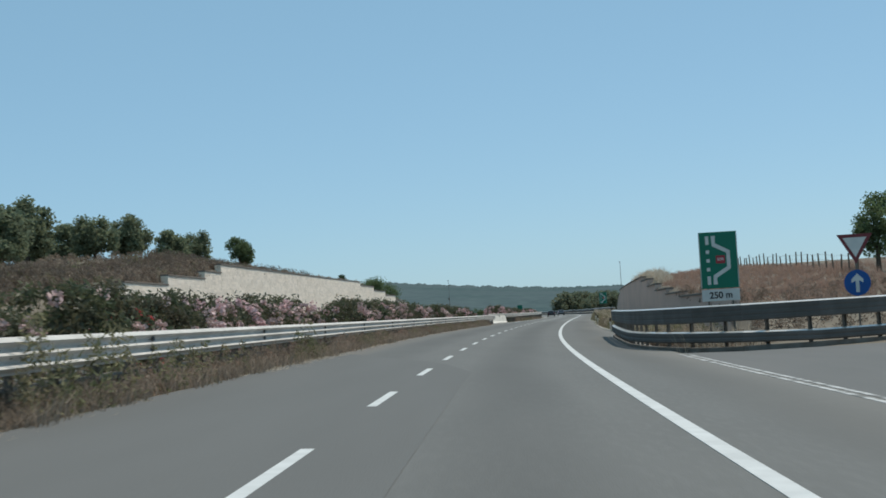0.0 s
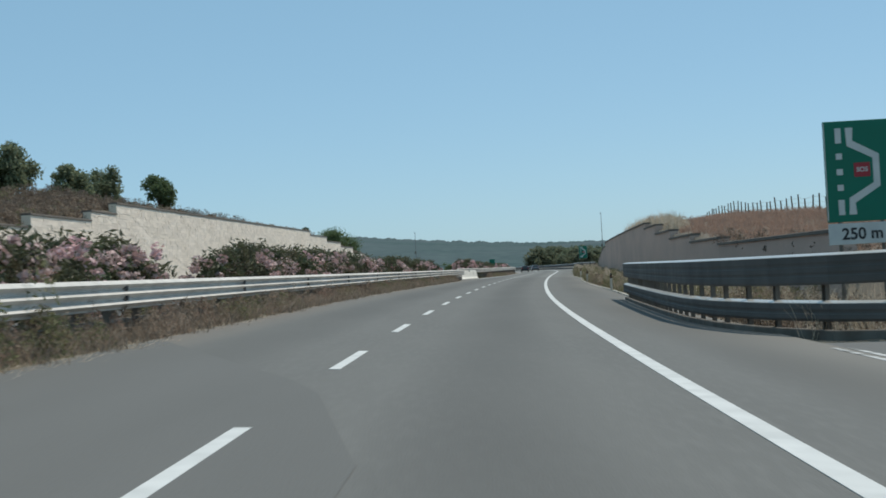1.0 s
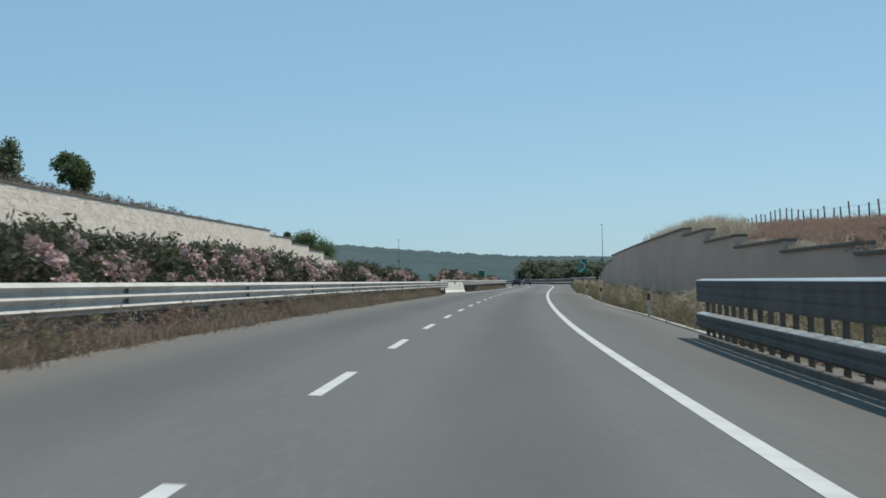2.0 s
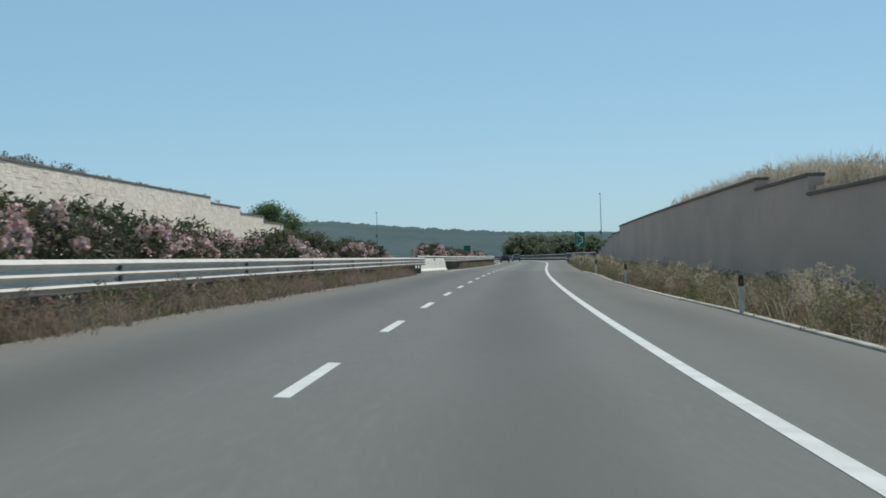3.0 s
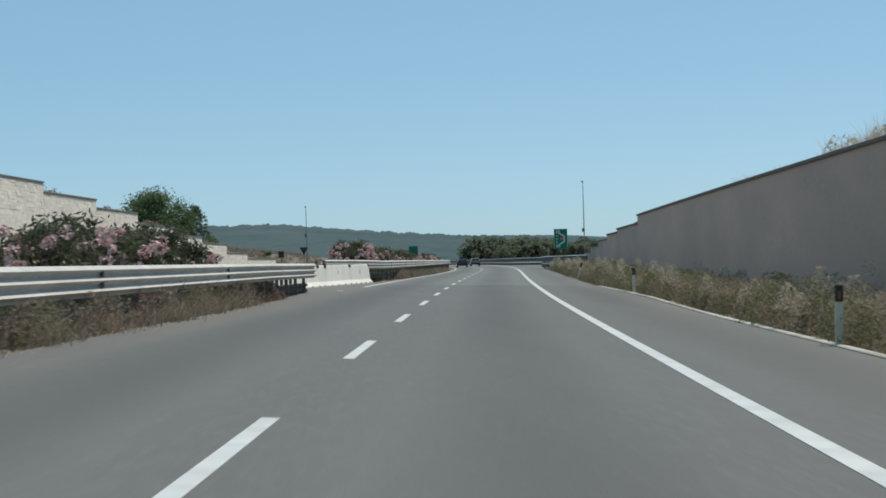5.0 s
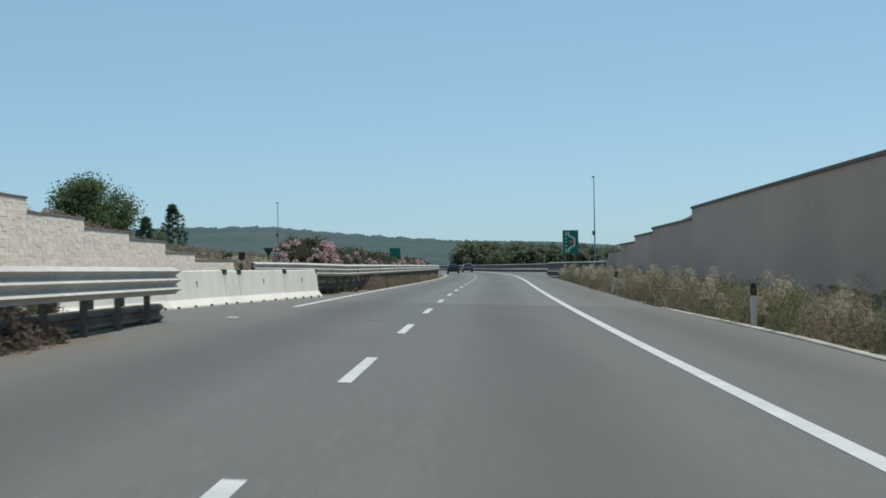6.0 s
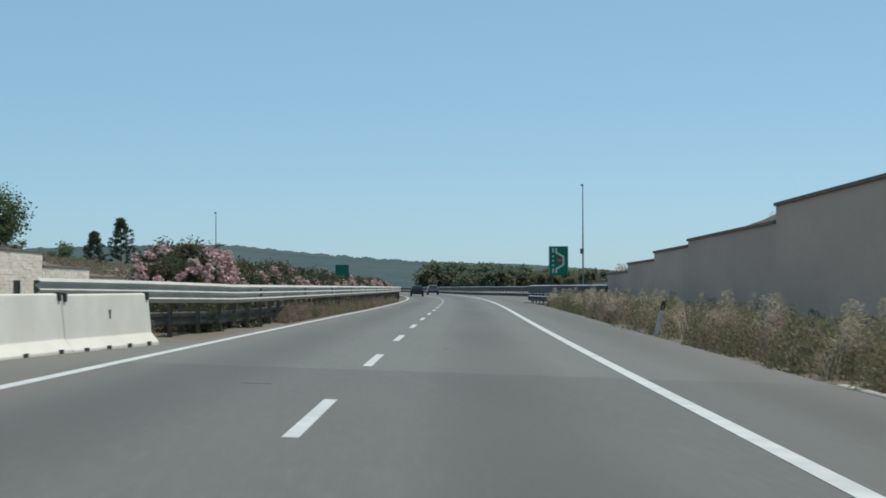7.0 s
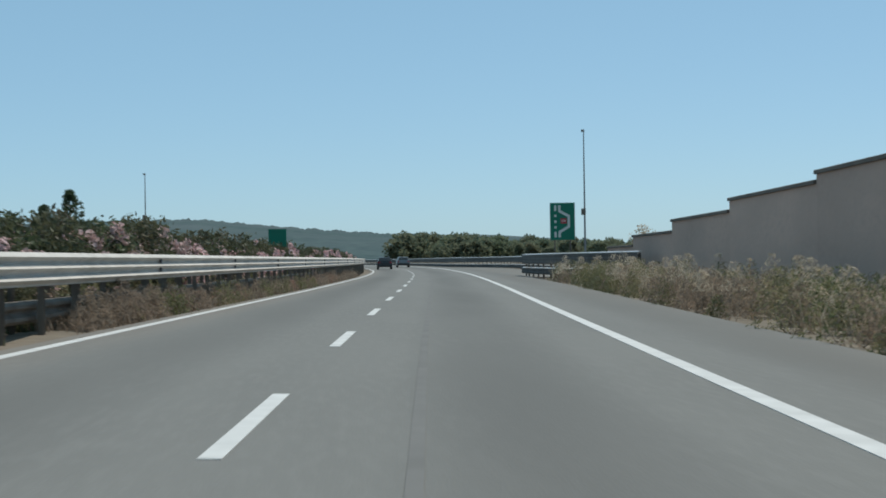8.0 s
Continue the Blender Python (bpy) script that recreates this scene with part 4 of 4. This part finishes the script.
bushy("slope_weeds", [(82, 122, -25, -21.9, 420, 60), (60, 170, -36, -22.2, 620, 60), (60, 205, -23.6, -22.0, 380, 60), (200, 300, -25, -22.0, 160, 50), (286, 420, -48, -21.5, 1100, 40)], STRAW_BROWN, "brown dry weeds above the wall", 0.65, 0.2, 0.85)
bushy("tall_slope_weeds", [(66, 124, -26.5, -21.9, 520, 90), (120, 172, -23.6, -21.9, 160, 60)], BRUSH, "tall dull brown brush above the wall", 0.95, 0.16, 0.75)
bushy("nose_weeds", [(49, 88, 7.4, 11.0, 300, 90), (50, 76, 10.5, 28, 420, 80)], BRUSH, "dull brown dry weeds behind the nose of the slip road", 0.6, 0.1, 0.7)
bushy("dark_median_undergrowth", [(221, 236, -6.0, -5.0, 170, 170), (150, 176, -6.4, -4.9, 180, 130)], OLEANDER, "dark green undergrowth in the shade behind the guardrail", 0.85, 0.13, 0.6)
bushy("rail_end_weeds", [(156, 177, -5.3, -4.5, 90, 130), (160, 176, -4.5, -4.2, 30, 110)], BRUSH, "dull brown weeds under the end of the guardrail", 0.55, 0.1, 0.65)
bushy("slope_bushes", [(70, 200, -28, -22.2, 420, 70), (52, 86, -22, -17, 160, 90)], WEED, "dusty green weeds above the wall", 0.65, 0.14, 0.7)
blades("crest_grass", [(112, 172, 11.0, 12.2, 4200)], STRAW, "tall pale dry stems along the wall's top", 0.9, 0.009, 0.5)
bushy("crest_weeds", [(116, 172, 11.0, 12.2, 220, 90)], STRAW, "pale dry weeds along the wall's top", 0.75, 0.09, 0.5)
bushy("crest_tufts", [(172, 300, 11.0, 11.5, 60, 50)], STRAW, "small dry tufts on the coping of the wall", 0.4, 0.07, 0.5)

# ---- kerb on the right ----
KERB = material("kerb_concrete", (0.52, 0.49, 0.43), 0.88, second=(0.36, 0.33, 0.28), scale=0.9, per_object=0.12, bump=0.25, bump_scale=25)
kerb = thing("kerb", Matrix(), "pale narrow concrete kerb along the shoulder", "kerb", kind="structure")
for i in range(29):
    s0, s1 = 87 + 4.0 * i, 87 + 4.0 * (i + 1) - 0.03
    path = [(at(s, edge(s) + 0.02, slope_z(s, 7.12)), Vector((1, 0, 0))) for s in (s0, s1)]
    part("kerb_stone", swept([(0, -0.05), (0.15, -0.05), (0.15, 0.03), (0.135, 0.04), (0.02, 0.04), (0, 0.025)], path, KERB, True), parent=kerb)


# ---- delineator posts ----
def delineator(s, off, tilt):
    ob = thing("delineator", on_road(s, off, up=-0.05) @ pose(0, 0, 0, 0, tilt, 0), "white plastic delineator post with a black band", "delineator", "delineator posts")
    part("post", boxed((0.12, 0.09, 0.72), pose(0, 0, 0.36), 0.02), POST_WHITE, ob)
    part("band", boxed((0.124, 0.094, 0.2), pose(0, 0, 0.83), 0.02), BLACK, ob, "black band")
    part("cap", boxed((0.12, 0.09, 0.06), pose(0, 0, 0.96), 0.02), BLACK, ob, "black cap")
    part("reflector", boxed((0.05, 0.012, 0.12), pose(0, -0.05, 0.83), 0.004), ORANGE, ob, "small orange reflector")


for s, off, tilt in ((111.8, 7.32, 0), (150.8, 6.98, 1), (188.6, 7.06, 0), (226.6, 6.72, 14)):
    delineator(s, off, tilt)


# ---- signs ----
def words(text, size, mat, parent, name, m, label=""):
    cu = bpy.data.curves.new(name, "FONT")
    cu.body, cu.size, cu.align_x, cu.align_y, cu.extrude, cu.offset = text, size, "CENTER", "CENTER", 0.003, size * 0.022
    tmp = bpy.data.objects.new(name, cu)
    scene.collection.objects.link(tmp)
    me = bpy.data.meshes.new_from_object(tmp.evaluated_get(bpy.context.evaluated_depsgraph_get()))
    bpy.data.objects.remove(tmp)
    bm = bmesh.new()
    bm.from_mesh(me)
    bmesh.ops.remove_doubles(bm, verts=bm.verts, dist=1e-5)
    left = set(bm.faces)
    while left:  # one part for each character
        island, edge_of = set(), [next(iter(left))]
        while edge_of:
            f = edge_of.pop()
            if f in left:
                left.discard(f)
                island.add(f)
                edge_of += [g for e in f.edges for g in e.link_faces]
        ids = sorted({v for f in island for v in f.verts}, key=lambda v: v.index)
        at_id = {v: i for i, v in enumerate(ids)}
        part(name, mesh_of([v.co for v in ids], [[at_id[v] for v in f.verts] for f in sorted(island, key=lambda f: f.index)], mat), parent=parent, label=label, m=m @ pose(0, 0, 0, 90, 0, 0))
    bm.free()


def bar(points, w):
    """A bent band of width w through points (x, z), as a flat outline."""
    up, down = [], []
    for i, (x, z) in enumerate(points):
        a, b = points[max(i - 1, 0)], points[min(i + 1, len(points) - 1)]
        t = Vector((b[0] - a[0], b[1] - a[1])).normalized()
        up.append((x - t.y * w / 2, z + t.x * w / 2))
        down.append((x + t.y * w / 2, z - t.x * w / 2))
    return up + down[::-1]


def layby_sign(s, off, z, turn, label, plate):
    """A green lay-by sign, 1.35 by 2.0 m; z is the height of its lower edge in the world."""
    g = float(land(s, off)) - 0.1
    x, y = plan(s, off)
    ob = thing("layby_sign", pose(float(x), float(y), g, 0, 0, turn - math.degrees(heading(s))), label, "road sign", "lay-by signs")
    lift = z - g
    panel = part("panel", boxed((1.35, 0.03, 2.0), pose(0, 0, lift + 1.0), 0.012), SIGN_GREEN, ob)
    for dx in (-0.655, 0.655):
        part("rim", boxed((0.02, 0.004, 1.94), pose(dx, -0.017, lift + 1.0)), SIGN_WHITE, panel, "thin pale rim")
    part("marking", prism(bar([(-0.16, 1.86), (-0.16, 1.55), (0.34, 1.28), (0.34, 0.72), (-0.16, 0.42), (-0.16, 0.14)], 0.15), 0.004, pose(0, -0.02, lift)), SIGN_WHITE, panel, "white bent lay-by line")
    for a, b in ((1.56, 1.86), (1.24, 1.36), (0.93, 1.05), (0.62, 0.74), (0.14, 0.44)):
        part("marking", prism([(-0.44, a), (-0.32, a), (-0.32, b), (-0.44, b)], 0.004, pose(0, -0.02, lift)), SIGN_WHITE, panel, "white lane dash")
    part("badge", boxed((0.32, 0.006, 0.28), pose(0.06, -0.019, lift + 1.02), 0.002), SIGN_RED, panel, "red square badge")
    words("SOS", 0.13, SIGN_WHITE, panel, "letter", pose(0.06, -0.024, lift + 1.02))
    if plate:
        p = part("plate", boxed((1.33, 0.025, 0.42), pose(0, 0, lift - 0.24), 0.01), SIGN_WHITE, ob, "white distance plate")
        words("250 m", 0.32, BLACK, p, "letter", pose(0, -0.017, lift - 0.25))
    for dx in (-0.42, 0.42):
        part("pole", rod(0.04, 0.04, lift + 1.9, 10, pose(dx, 0.06, 0)), STEEL_DARK, ob)
        for h in (0.45, 1.5):
            part("bracket", boxed((0.13, 0.07, 0.05), pose(dx, 0.05, lift + h), 0.006), STEEL_DARK, ob)
    return ob


layby_sign(50.6, 9.2, 1.6, 0.0, "green lay-by sign with a white plate below", True)
layby_sign(300.6, 8.15, 2.0, 0.0, "green lay-by sign on two poles beside the guardrail", False)


def side_road_signs(s, off):
    g = float(land(s, off)) - 0.1
    x, y = plan(s, off)
    ob = thing("give_way_sign", pose(float(x), float(y), g - 0.35, 0, 0, -8), "give-way triangle over a blue arrow disc on one pole", "road sign")
    tri = part("triangle", prism([(-0.6, 3.75), (0.6, 3.75), (0, 2.72)], 0.02, pose(0, 0, 0.35)), SIGN_SHADED, ob, "red-bordered triangle")
    part("field", prism([(-0.4, 3.63), (0.4, 3.63), (0, 2.95)], 0.006, pose(0, -0.007, 0.35)), SIGN_WHITE, tri, "pale inner field")
    disc = bmesh.new()
    bmesh.ops.create_cone(disc, cap_ends=True, segments=32, radius1=0.45, radius2=0.45, depth=0.025, matrix=pose(0, 0.0, 2.42, 90, 0, 0))
    d = part("disc", disc, SIGN_BLUE, ob, "blue disc")
    part("arrow", prism([(-0.06, 2.1), (0.06, 2.1), (0.06, 2.5), (0.2, 2.42), (0.2, 2.54), (0, 2.74), (-0.2, 2.54), (-0.2, 2.42), (-0.06, 2.5)], 0.006, pose(0, -0.019, 0)), SIGN_WHITE, d, "white upward arrow")
    part("pole", rod(0.035, 0.035, 4.0, 10, pose(0, 0.06, 0)), STEEL_DARK, ob)


side_road_signs(49.0, 13.7)


# ---- tall poles ----
def mast(s, off, top, label):
    g = float(land(s, off)) - 0.1
    x, y = plan(s, off)
    ob = thing("camera_mast", pose(float(x), float(y), g), label, "mast", "tall masts")
    part("pole", rod(0.08, 0.035, top - g, 12), STEEL_DULL, ob)
    part("head", boxed((0.24, 0.2, 0.16), pose(-0.06, 0, top - g - 0.02), 0.03), STEEL_DULL, ob, "small grey head")
    part("control_box", boxed((0.3, 0.22, 0.45), pose(-0.1, -0.12, 4.0), 0.02), STEEL_DARK, ob, "grey control box")


mast(329.05, 12.05, 9.95, "tall thin grey mast beside the lay-by")
mast(366.2, -23.9, 9.2, "tall thin grey mast across the road")


# ---- wooden fence on the bank ----
fence = thing("fence", Matrix(), "wire fence with dark wooden posts along the bank's crest", "fence")
spots = [(84 + 2.7 * i, 20.0) for i in range(42)]
for s, off in spots:
    h = 1.25 + rng.uniform(-0.1, 0.15)
    x, y = plan(s, off)
    part("post", rod(0.055, 0.045, h, 7), FENCE_WOOD, fence, m=pose(float(x), float(y), float(land(s, off)) - 0.2, rng.uniform(-4, 4), rng.uniform(-4, 4), 0))
for h in (0.35, 0.65, 0.95):
    path = [(at(s, off, land(s, off) + h), Vector((1, 0, 0))) for s, off in spots]
    part("wire", swept([(-0.006, 0), (0.006, 0), (0, 0.01)], path, STEEL_DARK, True), parent=fence, label="thin wire")


# ---- signs in the median and across it ----
def sign_back(name, s, off, z, w, h, outline, mat, label):
    g = float(land(s, off)) - 0.1
    x, y = plan(s, off)
    ob = thing(name, pose(float(x), float(y), g, 0, 0, -math.degrees(heading(s))), label, "road sign")
    part("panel", prism([(a * w / 2, z - g + b * h) for a, b in outline], 0.03), mat, ob)
    part("pole", rod(0.035, 0.035, z - g + h * 0.5, 8, pose(0, 0.08, 0)), STEEL_DARK, ob)


SQUARE = [(-1, 0), (1, 0), (1, 1), (-1, 1)]
sign_back("crossing_sign", 314, -19.3, 2.2, 0.95, 0.85, [(-1, 1), (0, 0), (1, 1)], BLACK, "dark back of a triangular sign in the median")
sign_back("crossing_marker", 314, -21.8, 2.0, 0.6, 0.7, SQUARE, BLACK, "dark back of a small square sign")


sign_back("median_sign", 289.6, -6.2, 1.75, 0.85, 0.85, SQUARE, SIGN_GREEN, "small green sign among the oleanders")


# ---- cars far ahead ----
def car(s, off, paint, label):
    ob = thing("car", on_road(s, off), label, "car", "cars ahead")
    sec = [(-2.05, 0.45, 0.8, 0.86), (-2.0, 0.3, 0.98, 0.88), (-1.2, 0.28, 1.0, 0.9), (0.9, 0.28, 0.95, 0.9), (1.9, 0.32, 0.78, 0.85), (2.1, 0.4, 0.6, 0.75)]
    bm = bmesh.new()
    rings = []
    for y, z0, z1, w in sec:
        rings.append([bm.verts.new(p) for p in ((-w, y, z0), (w, y, z0), (w * 1.02, y, (z0 + z1) / 2), (w * 0.95, y, z1), (-w * 0.95, y, z1), (-w * 1.02, y, (z0 + z1) / 2))])
    for a, b in zip(rings, rings[1:]):
        for k in range(6):
            bm.faces.new((a[k], a[(k + 1) % 6], b[(k + 1) % 6], b[k]))
    bm.faces.new(rings[0])
    bm.faces.new(rings[-1])
    part("body", bm, paint, ob)
    bm = bmesh.new()
    low = [bm.verts.new(p) for p in ((-0.82, -1.95, 0.96), (0.82, -1.95, 0.96), (0.82, 1.0, 0.92), (-0.82, 1.0, 0.92))]
    top = [bm.verts.new(p) for p in ((-0.62, -1.55, 1.42), (0.62, -1.55, 1.42), (0.62, 0.2, 1.45), (-0.62, 0.2, 1.45))]
    for k in range(4):
        bm.faces.new((low[k], low[(k + 1) % 4], top[(k + 1) % 4], top[k]))
    bm.faces.new(low[::-1])
    bm.faces.new(top)
    part("cabin", bm, paint, ob)
    part("rear_window", mesh_of([(-0.68, -1.93, 1.02), (0.68, -1.93, 1.02), (0.55, -1.62, 1.38), (-0.55, -1.62, 1.38)], [(0, 1, 2, 3)], CAR_GLASS), None, ob, "dark rear window")
    part("bumper", boxed((1.7, 0.16, 0.24), pose(0, -2.03, 0.46), 0.04), BLACK, ob, "dark bumper")
    for x in (-0.68, 0.68):
        part("tail_lamp", boxed((0.24, 0.08, 0.16), pose(x, -2.02, 0.82), 0.02), LAMP_RED, ob, "red tail lamp")
        for y in (-1.3, 1.3):
            w = bmesh.new()
            bmesh.ops.create_cone(w, cap_ends=True, segments=18, radius1=0.32, radius2=0.32, depth=0.2, matrix=pose(0, 0, 0, 0, 90, 0))
            wheel = part("wheel", w, RUBBER, ob, "black tyre", pose(x * 1.15, y, 0.32))
            r = bmesh.new()
            bmesh.ops.create_cone(r, cap_ends=True, segments=14, radius1=0.2, radius2=0.2, depth=0.21, matrix=pose(0, 0, 0, 0, 90, 0))
            part("rim", r, STEEL, wheel, "grey rim")


car(415, -1.75, CAR_DARK, "dark car seen from behind beside the broken line")
car(450, 1.85, CAR_GREY, "grey car seen from behind driving near the edge line")

# ---- hills on the horizon ----
RIDGE = [(-75, 0.7), (-40, 0.8), (-20, 0.9), (-12, 1.1), (-7, 1.28), (-4, 1.3), (-2, 1.1), (0, 0.92), (2, 0.78), (4, 0.72), (6, 0.62), (9, 0.42), (14, 0.35), (25, 0.6), (75, 0.7)]
az = np.concatenate([np.arange(-75, -14, 1.0), np.arange(-14, 14, 0.06), np.arange(14, 75, 1.0)])
v, f, rows_ = [], [], [(1500, 0.0), (1750, 0.45), (2100, 0.8), (2450, 1.0), (2900, 0.7), (3300, 0.0)]
ridge = 2450 * np.tan(np.radians(np.interp(az, *zip(*RIDGE))))
for i, a in enumerate(az):
    jag = (noise.noise(Vector((a * 3.1, 0, 0))) * 2.0 + noise.noise(Vector((a * 11, 5, 0))) * 1.6 + rng.uniform(-0.6, 0.9)) if abs(a) < 14 else 0
    for r, k in rows_:
        wob = noise.noise(Vector((a * 0.35, r * 0.004, 2))) * 5 * k
        v.append((r * math.sin(radians(a)), r * math.cos(radians(a)), 1.2 + ridge[i] * k + (jag if k == 1.0 else wob) - (3 if k == 0 else 0)))
n = len(rows_)
for i in range(len(az) - 1):
    for j in range(n - 1):
        f.append((i * n + j, (i + 1) * n + j, (i + 1) * n + j + 1, i * n + j + 1))
tagged(part("far_hills", mesh_of(v, f, HILL)), "low wooded green hills on the horizon with painted blue haze", "hills", kind="structure")
